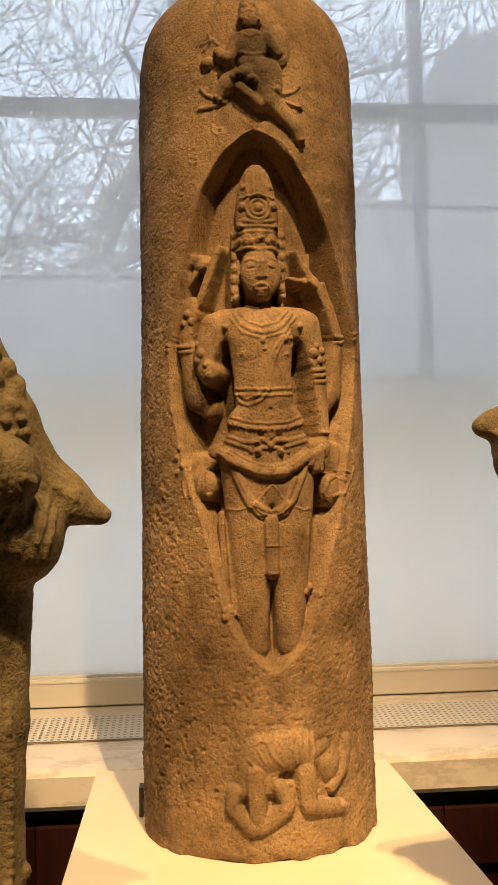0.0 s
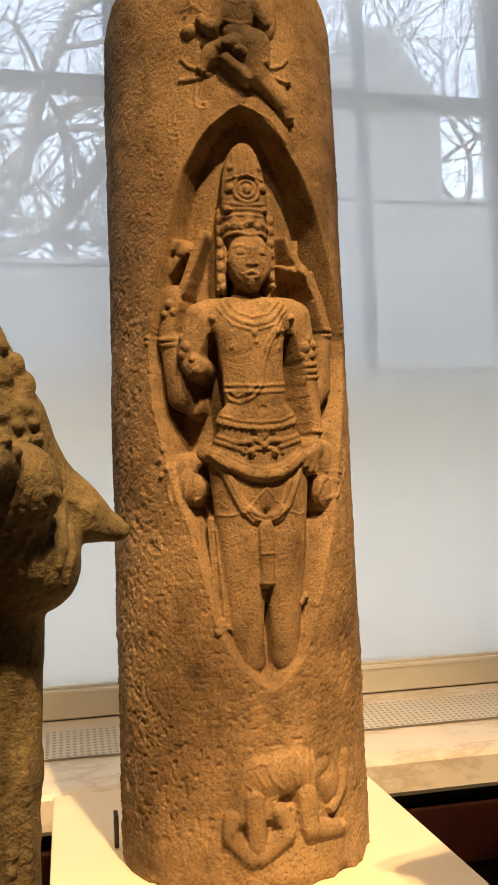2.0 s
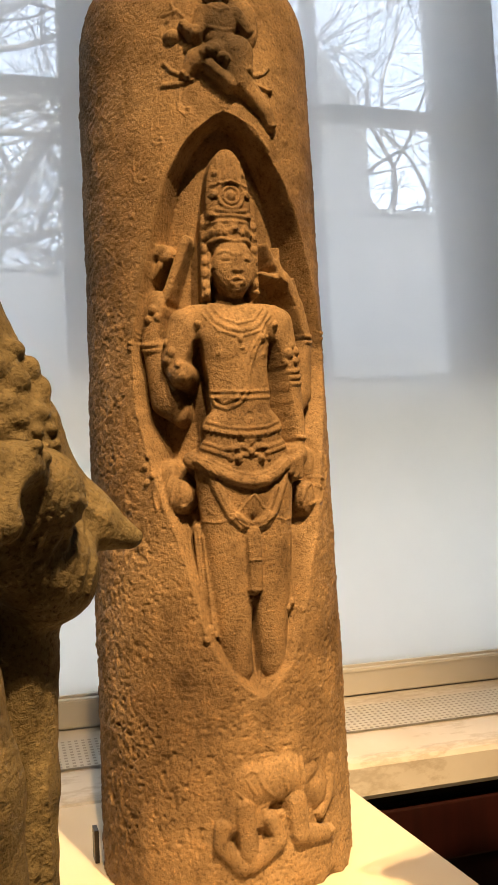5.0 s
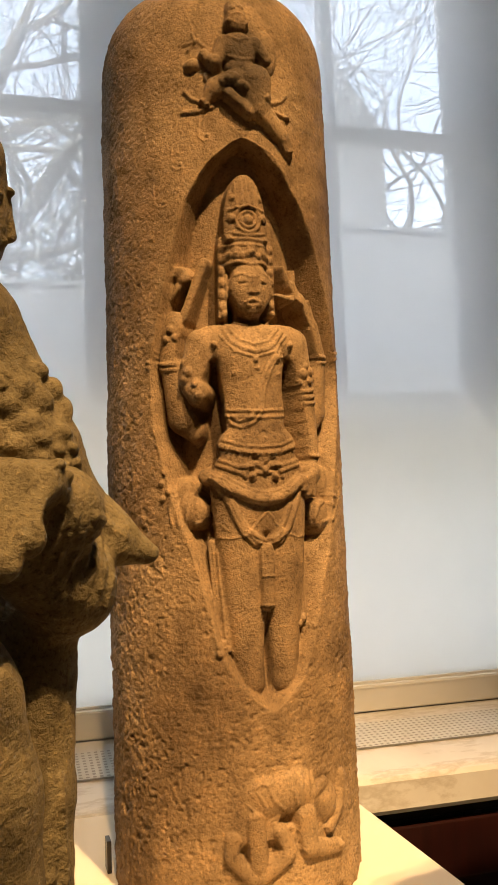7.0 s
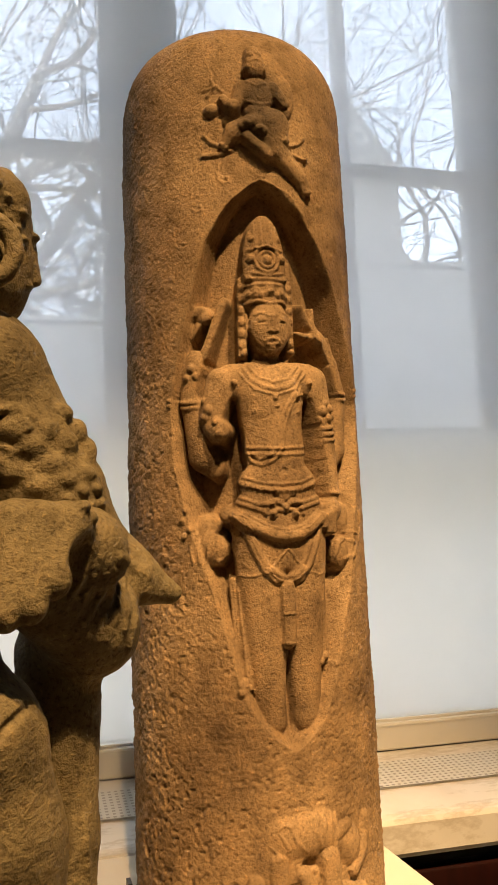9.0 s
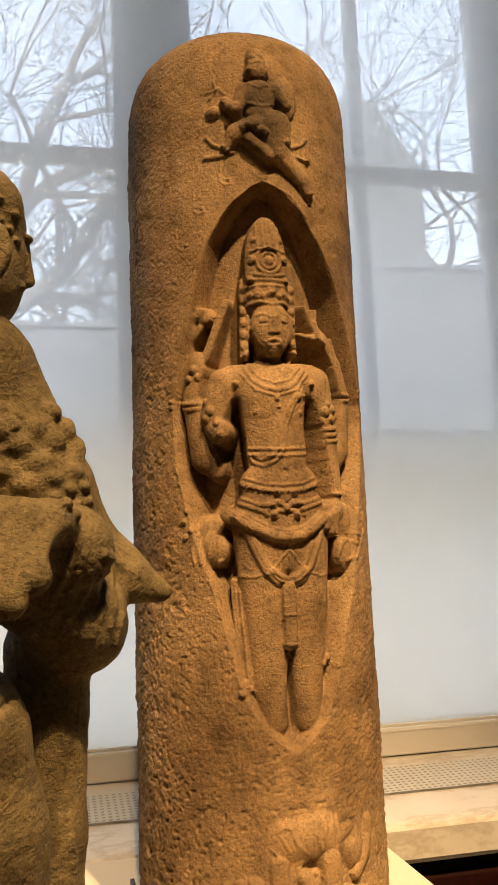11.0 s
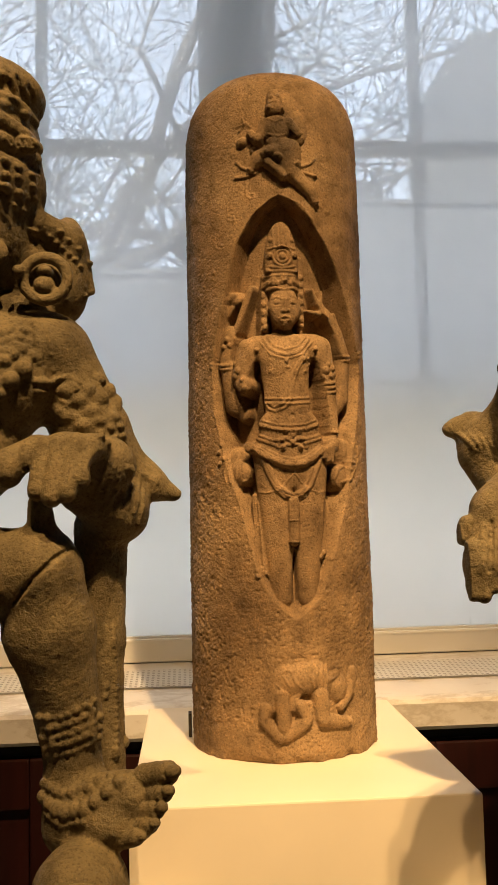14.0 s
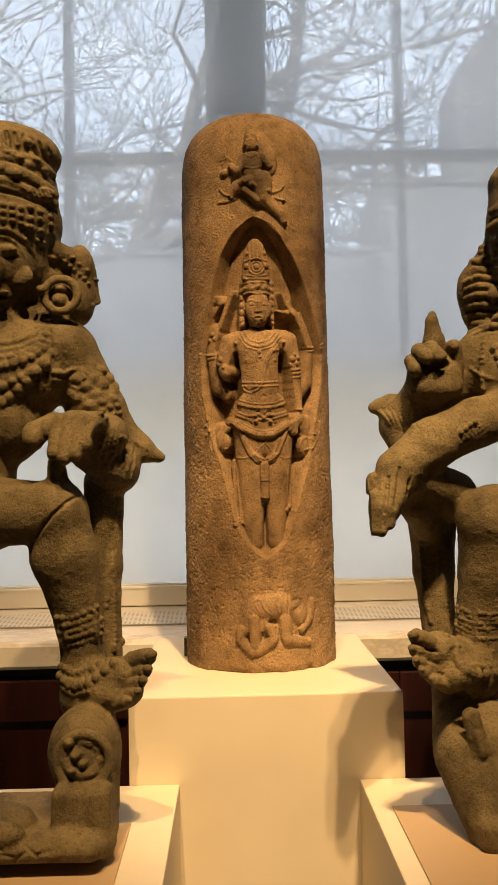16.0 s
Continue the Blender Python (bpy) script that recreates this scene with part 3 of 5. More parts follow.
    g.limb(82, 512, 81, 484, 5.1, 4.4, 5, 4)
    g.limb(-114, 648, -102, 586, 17.5, 23.4, -8, -9)
    g.limb(-102, 586, -85, 569, 21.9, 16.1, -9, -17)
    g.limb(-111, 693, -118, 654, 16.1, 14.6, -8, -8)
    g.body(-107, 701, 16.1, 21.9, -8, 10)
    g.cord(2.9, 3, (-140, 657), (-120, 652), (-103, 652))
    g.cord(2.9, 3, (-140, 650), (-120, 645), (-102, 645))
    g.limb(-93, 711, -62, 780, 8.0, 8.8, -13, -17)
    g.cord(1.6, 1, (-101, 721), (-82, 721))
    g.cord(1.6, 1, (-94, 735), (-76, 735))
    g.cord(1.6, 1, (-88, 748), (-70, 748))
    g.cord(1.6, 1, (-82, 762), (-65, 762))
    g.cord(1.6, 1, (-76, 775), (-59, 776))
    g.body(-94, 764, 14.6, 11.7, -14, 10)
    g.limb(-108, 767, -95, 772, 6.6, 6.6, -12, -12)
    g.limb(-101, 752, -112, 739, 6.6, 5.8, -16, -18)
    g.dot(-109, 696, 5.8, 4)
    g.dot(-116, 684, 5.1, 4)
    g.dot(-102, 685, 5.1, 3)
    g.limb(143, 666, 135, 595, 15.3, 17.5, -9, -11)
    g.limb(135, 595, 106, 562, 16.1, 10.9, -11, -20)
    g.limb(120, 705, 137, 673, 13.1, 14.6, -8, -8)
    g.cord(2.9, 3, (115, 667), (140, 667), (177, 678))
    g.cord(2.6, 3, (115, 660), (139, 660), (176, 671))
    g.limb(92, 739, 122, 705, 9.5, 12.4, -12, -9)
    g.limb(76, 756, 95, 736, 8.0, 8.0, -16, -14)
    g.limb(64, 779, 73, 756, 4.4, 5.1, -19, -17)
    g.limb(85, 776, 81, 755, 4.4, 5.1, -18, -16)
    g.limb(52, 741, 77, 738, 5.1, 5.8, -20, -17)
    g.limb(111, 739, 135, 696, 5.8, 6.6, -14, -12)
    g.dot(88, 731, 5.8, 3)
    g.dot(139, 706, 5.1, 3)
    # cloth falling beside the legs
    g.body(-87, 469, 23.4, 21.9, -4, 12)
    g.body(-103, 483, 19.0, 29.2, -10, 14)
    g.body(-67, 510, 10.2, 11.7, 1, 8)
    g.cord(2.2, 2.4, (-73, 502), (-79, 473), (-87, 452))
    g.cord(2.2, 2.4, (-81, 502), (-90, 473), (-94, 452))
    g.cord(2.2, 2.4, (-88, 503), (-101, 474), (-101, 452))
    g.cord(2.2, 2.4, (-96, 503), (-113, 474), (-109, 452))
    g.dot(-76, 451, 6.6, 4)
    g.dot(-117, 517, 4.4, 3)
    g.dot(-123, 504, 4.4, 3)
    g.dot(-113, 494, 4.4, 3)
    g.dot(-121, 485, 4.4, 3)
    g.body(110, 459, 20.4, 23.4, -4, 12)
    g.body(127, 499, 11.7, 27.7, -8, 12)
    g.cord(2.9, 3, (89, 450), (100, 472), (116, 478), (134, 468), (125, 454), (108, 450))
    g.cord(2.2, 2.4, (101, 498), (116, 486), (141, 482))
    g.cord(2.2, 2.4, (148, 511), (151, 491), (140, 472))
    g.limb(-62, 427, -51, 306, 8.8, 9.5, -16, -13)
    g.limb(-52, 416, -44, 306, 6.6, 6.6, -14, -13)
    g.cord(1.8, 2, (-67, 424), (-57, 306))
    g.cord(1.8, 2, (-56, 423), (-47, 310))
    g.dot(-51, 308, 5.8, 4)
    g.dot(-46, 301, 5.8, 4)
    g.dot(-54, 299, 5.1, 4)
    g.dot(-41, 298, 4.4, 3)
    g.limb(70, 424, 65, 331, 8.8, 8.8, -16, -13)
    g.cord(1.8, 2, (63, 417), (60, 331))
    g.cord(1.8, 2, (75, 417), (72, 334))
    g.dot(67, 333, 5.1, 4)
    g.dot(60, 326, 5.1, 4)
    g.dot(72, 324, 5.1, 4)
    g.dot(66, 319, 4.4, 3)
    # small descending figure above the arch
    g.limb(-8, 1108, -7, 1093, 10.9, 13.1, 12, 16)
    g.body(-7, 1082, 15.3, 17.5, 18, 14)
    g.dot(-19, 1080, 4.4, 3)
    g.dot(7, 1079, 4.4, 3)
    g.dot(-13, 1100, 4.4, 3)
    g.dot(-1, 1102, 4.4, 3)
    g.cord(1.8, 2, (-16, 1088), (-6, 1091), (5, 1088))
    g.body(-6, 1046, 24.1, 26.3, 17, 16)
    g.body(-4, 1024, 19.7, 18.2, 15, 14)
    g.cord(2.2, 2, (-20, 1062), (-7, 1053), (9, 1062))
    g.cord(2.2, 2, (-19, 1033), (-4, 1029), (11, 1034))
    g.limb(-24, 1056, -36, 1025, 9.5, 8.8, 12, 12)
    g.limb(-36, 1025, -49, 1040, 7.3, 6.6, 12, 12)
    g.body(-65, 1029, 11.7, 9.5, 8, 10)
    g.dot(-37, 1028, 8.8, 5)
    g.dot(-44, 1012, 7.3, 5)
    g.body(33, 1050, 16.1, 30.7, 9, 9)
    g.limb(15, 1057, 30, 1039, 8.8, 7.3, 14, 12)
    g.limb(-9, 1006, -36, 996, 14.6, 13.1, 16, 14)
    g.limb(-36, 996, -49, 980, 10.9, 7.3, 14, 8)
    g.limb(14, 1007, 16, 976, 21.9, 17.5, 20, 16)
    g.dot(-17, 1004, 8.8, 5)
    g.dot(-26, 1001, 6.6, 4)
    g.dot(-5, 993, 8.0, 6)
    g.limb(-21, 987, 5, 965, 6.6, 7.3, 16, 14)
    g.limb(20, 972, 51, 941, 13.1, 10.2, 14, 10)
    g.limb(51, 941, 59, 928, 9.5, 8.8, 10, 8)
    g.dot(64, 921, 5.8, 4)
    g.cord(2.9, 3.5, (-76, 996), (-68, 986), (-55, 979))
    g.cord(3.6, 4, (-79, 969), (-59, 968), (-41, 973))
    g.cord(2.9, 3.5, (27, 985), (40, 984), (54, 991), (62, 1000))
    g.cord(2.9, 4, (25, 982), (38, 974), (65, 969))
    g.dot(62, 970, 3.6, 3)
    g.cord(2.2, 2.5, (-70, 1049), (-60, 1060), (-64, 1072))
    g.cord(2.2, 2.5, (-60, 1060), (-76, 1057))
    g.cord(2.2, 2.5, (-57, 1062), (-50, 1054))
    g.cord(2.2, 1.4, (-60, 943), (-59, 934), (-53, 930), (-46, 931))
    g.dot(-48, 937, 2.9, 2)
    g.cord(1.6, 1.6, (-54, 948), (-51, 960))
    g.cord(1.6, 1.6, (-59, 948), (-58, 960))
    g.cord(2.2, 1.4, (-97, 910), (-96, 900), (-89, 896), (-82, 897))
    g.dot(-84, 902, 2.9, 2)
    g.cord(1.6, 1.6, (-91, 915), (-87, 926))
    g.cord(1.6, 1.6, (-97, 914), (-96, 927))
    g.cord(2.2, 1.4, (-124, 866), (-123, 856), (-115, 851), (-106, 851))
    g.dot(-109, 857, 2.9, 2)
    g.cord(1.6, 1.6, (-117, 870), (-113, 882))
    g.cord(1.6, 1.6, (-124, 870), (-123, 883))
    g.dot(-129, 815, 5.0, 0.8)
    g.dot(-161, 811, 5.0, 0.8)
    g.dot(95, 874, 5.0, 0.8)
    g.dot(86, 911, 5.0, 0.8)
    g.dot(72, 921, 5.0, 0.8)
    g.dot(110, 848, 5.0, 0.8)
    g.dot(-80, 925, 5.0, 0.8)
    g.cord(2.2, 2, (-11, 931), (-41, 910), (-63, 885))
    g.cord(2.2, 2, (1, 933), (35, 918), (58, 893))
    # burrowing boar-headed figure near the foot
    g.limb(-37, 92, -12, 133, 17.5, 27.7, 4, 7)
    g.limb(-12, 133, 37, 135, 29.2, 30.7, 7, 8)
    g.limb(37, 135, 53, 121, 26.3, 17.5, 8, 6)
    g.pit(23, 102, 14.6, 8.8, 8)
    g.pit(-29, 70, 10.2, 11.7, 6)
    g.pit(-1, 73, 13.1, 10.2, 6)
    g.limb(-20, 108, -17, 58, 10.9, 11.7, 11, 8)
    g.limb(-46, 88, -49, 69, 9.5, 8.0, 8, 8)
    g.limb(-49, 69, -24, 41, 8.8, 8.0, 8, 7)
    g.limb(11, 89, 20, 70, 9.5, 8.8, 8, 8)
    g.limb(17, 65, -14, 43, 10.2, 8.0, 9, 7)
    g.limb(44, 105, 47, 70, 13.9, 12.4, 11, 10)
    g.limb(47, 67, 93, 57, 10.2, 9.5, 10, 6)
    g.dot(99, 58, 6.6, 3)
    g.body(77, 113, 19.0, 26.3, 10, 16)
    g.limb(109, 136, 101, 103, 9.5, 8.8, 6, 6)
    g.limb(101, 103, 80, 84, 8.8, 7.3, 6, 8)
    g.limb(56, 131, 73, 137, 8.8, 6.6, 8, 6)
    g.cord(2.5, 2.4, (30, 160), (26, 138), (32, 119))
    g.cord(2.5, 2.4, (38, 158), (35, 137), (39, 118))
    g.cord(2.5, 2.4, (47, 156), (44, 136), (45, 117))
    g.cord(2.5, 2.4, (55, 153), (54, 135), (52, 116))
    g.cord(2.2, 2, (-6, 148), (2, 129), (14, 117))
    g.cord(1.8, 2, (-17, 140), (-7, 122))
    g.cord(1.8, 2, (-28, 126), (-15, 114))
    g.cord(2.2, 2.4, (-20, 145), (-12, 149), (-3, 147))
    g.dot(-20, 115, 4.4, 2)
    # ease the steepest cut faces
    for step in range(4):
        jump = np.zeros_like(g.h)
        jump[:, 1:-1] = np.abs(g.h[:, 2:] - g.h[:, :-2])
        jump[1:-1] = np.maximum(jump[1:-1], np.abs(g.h[2:] - g.h[:-2]))
        soft = g.h.copy()
        soft[:, 1:-1] = (g.h[:, :-2] + 2 * g.h[:, 1:-1] + g.h[:, 2:]) / 4
        soft[1:-1] = (soft[:-2] + 2 * soft[1:-1] + soft[2:]) / 4
        m = np.clip((jump - 5) / 6, 0, 1)
        g.h = g.h * (1 - m) + soft * m
    # weathering: hammered grain, broad unevenness, chipped foot
    shp = g.h.shape
    side = np.clip((np.abs(fine) - 110) / 110, 0, 1)[None, :]
    low = np.clip(1.15 - zs / 900, 0.35, 1)[:, None]
    grain = lattice(shp, 1.3, 2) * 0.16 + lattice(shp, 3.4, 1) * 0.30 + lattice(shp, 6.5, 7) * 0.22
    g.h += g.worn * grain * (0.7 + 0.9 * side) * (0.6 + 0.6 * low)
    pits = np.clip(lattice(shp, 3.0, 11) - 0.55, 0, 1.3) + 0.9 * np.clip(lattice(shp, 5.2, 12) - 0.8, 0, 1.3)
    g.h -= g.worn * pits * (1.15 + 1.4 * side) * low * (0.8 + 0.5 * np.clip(lattice(shp, 90, 3), -1, 1))
    g.h += lattice(shp, 60, 4) * 0.7 + lattice(shp, 22, 5) * 0.4
    foot = np.clip(1 - zs / 26, 0, 1)[:, None] ** 2
    g.h -= foot * np.clip(lattice(shp, 16, 8) + 0.4, 0, 2) * 5

    th_f = fine / R
    th_b = np.linspace(th_f[-1], th_f[0] + 2 * math.pi, 66)[1:-1]
    th = np.concatenate([th_f, th_b])
    fade = np.linspace(1, 0, 8)
    back = np.zeros((len(zs), len(th_b)), np.float32)
    back[:, :8] = g.h[:, -1:] * fade
    back[:, -8:] = g.h[:, :1] * fade[::-1]
    back += lattice(back.shape, 5, 9) * 0.8 * np.interp(np.arange(len(th_b)), (0, 6, len(th_b) - 7, len(th_b) - 1), (0, 1, 1, 0))
    h = np.concatenate([g.h, back], axis=1)
    start, power = 1056.0, 2.7
    s = np.clip((zs - start) / (TOP - start), 0, 1)
    shaft = (R + 1.0 - 6.0 * zs / TOP) * (1 - s ** power) ** (1 / power)
    keep = np.clip(shaft / 90, 0, 1)
    r = shaft[:, None] + h * keep[:, None]
    x, y = r * np.sin(th)[None, :], -r * np.cos(th)[None, :]
    z = np.repeat(zs[:, None], len(th), 1)
    verts = np.stack([x, y, z], -1).reshape(-1, 3) / 1000
    n, m = len(zs), len(th)
    i, j = np.meshgrid(np.arange(n - 1), np.arange(m), indexing="ij")
    k = (j + 1) % m
    quads = np.stack([i * m + j, i * m + k, (i + 1) * m + k, (i + 1) * m + j], -1).reshape(-1, 4)
    tip = len(verts)
    verts = np.concatenate([verts, [(0, 0, (TOP - 1.0) / 1000), (0, 0, 0)]])
    j = np.arange(0, m - 1, 2)
    cap = np.stack([(n - 1) * m + j, (n - 1) * m + j + 1, (n - 1) * m + (j + 2) % m, np.full_like(j, tip)], -1)
    low = np.stack([(j + 2) % m, j + 1, j, np.full_like(j, tip + 1)], -1)
    ob = raw_mesh("carved_pillar", verts, np.concatenate([quads, cap, low]), STONE_PILLAR)
    ob.location = (0.112, 1.273, 1.0205)
    return tagged(ob, "round-topped brown granite pillar with a four-armed figure in a pointed niche", "sculpture")


carved_pillar()


# ---- free-standing stone figures: blended solids turned into one skin ----
class Solid:
    def __init__(self, lo, hi, step):
        self.lo, self.step = np.array(lo), step
        self.n = np.ceil((np.array(hi) - self.lo) / step).astype(int) + 1
        self.d = np.full(self.n, 0.2, np.float32)

    def window(self, lo, hi, pad):
        a = np.clip(np.floor((np.array(lo) - pad - self.lo) / self.step).astype(int), 0, self.n)
        b = np.clip(np.ceil((np.array(hi) + pad - self.lo) / self.step).astype(int) + 1, 0, self.n)
        axes = [self.lo[i] + np.arange(a[i], b[i]) * self.step for i in range(3)]
        return tuple(slice(a[i], b[i]) for i in range(3)), np.meshgrid(*axes, indexing="ij", sparse=True)

    def join(self, s, d, k):
        k = max(k * 0.001, 1e-4)
        old = self.d[s]
        if old.size:
            h = np.clip(k - np.abs(old - d), 0, k) / k
            self.d[s] = np.minimum(old, d) - h * h * k * 0.25

    def ell_d(self, c, r, g):
        q = np.sqrt(sum(((g[i] - c[i]) / r[i]) ** 2 for i in range(3)))
        q2 = np.sqrt(sum(((g[i] - c[i]) / r[i] ** 2) ** 2 for i in range(3)))
        return q * (q - 1) / np.maximum(q2, 1e-6)

    def ell(self, c, r, k=12):
        c, r = np.array(c), np.array(r)
        s, g = self.window(c - r, c + r, 0.03)
        self.join(s, self.ell_d(c, r, g), k)

    def cut(self, c, r, k=5):
        c, r = np.array(c), np.array(r)
        s, g = self.window(c - r, c + r, 0.02)
        d, k = -self.ell_d(c, r, g), k * 0.001
        old = self.d[s]
        h = np.clip(k - np.abs(old - d), 0, k) / k
        self.d[s] = np.maximum(old, d) + h * h * k * 0.25

    def cap(self, a, b, ra, rb, k=12):
        a, b = np.array(a), np.array(b)
        r = max(ra, rb)
        s, g = self.window(np.minimum(a, b) - r, np.maximum(a, b) + r, 0.03)
        ab = b - a
        t = np.clip(sum((g[i] - a[i]) * ab[i] for i in range(3)) / max(ab @ ab, 1e-9), 0, 1)
        d = np.sqrt(sum((g[i] - a[i] - t * ab[i]) ** 2 for i in range(3))) - (ra + (rb - ra) * t)
        self.join(s, d, k)

    def box(self, c, r, rnd, k=8):
        c, r = np.array(c), np.array(r)
        s, g = self.window(c - r, c + r, 0.03)
        q = [np.abs(g[i] - c[i]) - r[i] + rnd for i in range(3)]
        out = np.sqrt(sum(np.maximum(v, 0) ** 2 for v in q))
        self.join(s, out + np.minimum(np.maximum(np.maximum(q[0], q[1]), q[2]), 0) - rnd, k)

    def ring(self, c, R, r, tip_x, tip_y, k=3):
        c = np.array(c)
        s, g = self.window(c - R - r, c + R + r, 0.02)
        n = Euler((radians(tip_x), radians(tip_y), 0)).to_matrix() @ Vector((0, 0, 1))
        p = [g[i] - c[i] for i in range(3)]
        up = sum(p[i] * n[i] for i in range(3))
        flat = np.sqrt(np.maximum(sum(v * v for v in p) - up * up, 0))
        self.join(s, np.sqrt((flat - R) ** 2 + up ** 2) - r, k)

    def beads(self, r, count, k, *pts):
        pts = [np.array(p) for p in pts]
        for i in range(count):
            f = i / max(count - 1, 1) * (len(pts) - 1)
            j = min(int(f), len(pts) - 2)
            c = pts[j] + (pts[j + 1] - pts[j]) * (f - j)
            self.ell(c, (r, r, r), k)

    def front(self, x, z):
        """Depth of the foremost skin in the upright column at x, z."""
        i, k = int(round((x - self.lo[0]) / self.step)), int(round((z - self.lo[2]) / self.step))
        if 0 <= i < self.n[0] and 0 <= k < self.n[2]:
            hit = np.nonzero(self.d[i, :, k] < 0)[0]
            if len(hit):
                return self.lo[1] + hit[0] * self.step
        return None

    def stud(self, x, z, rx, rz, rise, k=2):
        y = self.front(x, z)
        if y is not None:
            self.ell((x, y + 0.003, z), (rx, rise + 0.003, rz), k)

    def bead_row(self, r, count, *pts):
        t = np.linspace(0, len(pts) - 1, count)
        xs, zs = np.interp(t, range(len(pts)), [p[0] for p in pts]), np.interp(t, range(len(pts)), [p[1] for p in pts])
        for x, y, z in [(x, self.front(x, z), z) for x, z in zip(xs, zs)]:
            if y is not None:
                self.ell((x, y + r * 0.25, z), (r, r, r), 1.5)

    def ridge(self, r, *pts):
        """A raised cord laid on the skin; a negative r cuts a groove."""
        run = []
        for (x0, z0), (x1, z1) in zip(pts, pts[1:]):
            n = max(2, int(math.hypot(x1 - x0, z1 - z0) / (0.006 if r > 0 else 0.0022)))
            for i in range(n + 1):
                x, z = x0 + (x1 - x0) * i / n, z0 + (z1 - z0) * i / n
                y = self.front(x, z)
                if y is not None:
                    run.append((x, y, z))
        for a, b in zip(run, run[1:]):
            if math.dist(a, b) < 0.03:
                if r > 0:
                    self.cap((a[0], a[1] + r * 0.3, a[2]), (b[0], b[1] + r * 0.3, b[2]), r, r, 2)
                else:
                    self.cut(a, (-r, -r, -r), 2)

    def skin(self, name, mat, rough):
        d = self.d
        d[[0, -1]] = 0.2
        d[:, [0, -1]] = 0.2
        d[:, :, [0, -1]] = 0.2
        ins = d < 0
        c = [slice(None, -1), slice(1, None)]
        corners = [(i, j, k) for i in (0, 1) for j in (0, 1) for k in (0, 1)]
        count = sum(ins[c[i], c[j], c[k]].astype(np.int8) for i, j, k in corners)
        act = np.argwhere((count > 0) & (count < 8))
        index = np.full(count.shape, -1, np.int32)
        index[tuple(act.T)] = np.arange(len(act))
        val = {q: d[tuple((act + q).T)] for q in corners}
        total, hits = np.zeros((len(act), 3)), np.zeros(len(act))
        for a in corners:
            for axis in range(3):
                if a[axis] == 0:
                    b = tuple(1 if i == axis else a[i] for i in range(3))
                    cross = (val[a] < 0) != (val[b] < 0)
                    t = val[a] / np.where(cross, val[a] - val[b], 1)
                    p = np.array(a, float)[None, :].repeat(len(act), 0)
                    p[:, axis] = t
                    total += p * cross[:, None]
                    hits += cross
        verts = self.lo + (act + total / hits[:, None]) * self.step
        quads = []
        for axis in range(3):
            u, v = (axis + 1) % 3, (axis + 2) % 3
            lo, hi = [slice(None)] * 3, [slice(None)] * 3
            lo[axis], hi[axis] = slice(None, -1), slice(1, None)
            for flip in (False, True):
                mask = (ins[tuple(lo)] & ~ins[tuple(hi)]) if not flip else (~ins[tuple(lo)] & ins[tuple(hi)])
                e = np.argwhere(mask)
                du, dv = np.zeros(3, int), np.zeros(3, int)
                du[u], dv[v] = 1, 1
                ring = [e - du - dv, e - dv, e, e - du]
                if flip:
                    ring = ring[::-1]
                quads.append(np.stack([index[tuple(q.T)] for q in ring], -1))
        quads = np.concatenate(quads)
        grad = np.stack(np.gradient(d, self.step), -1)[tuple(np.round((verts - self.lo) / self.step).astype(int).T)]
        grad /= np.maximum(np.linalg.norm(grad, axis=1, keepdims=True), 1e-6)
        lump = cloud(verts, 0.0062, 1) * 0.00055 + cloud(verts, 0.013, 2) * 0.0004 + cloud(verts, 0.06, 3) * 0.0008
        return raw_mesh(name, verts + grad * (lump * rough)[:, None], quads, mat)


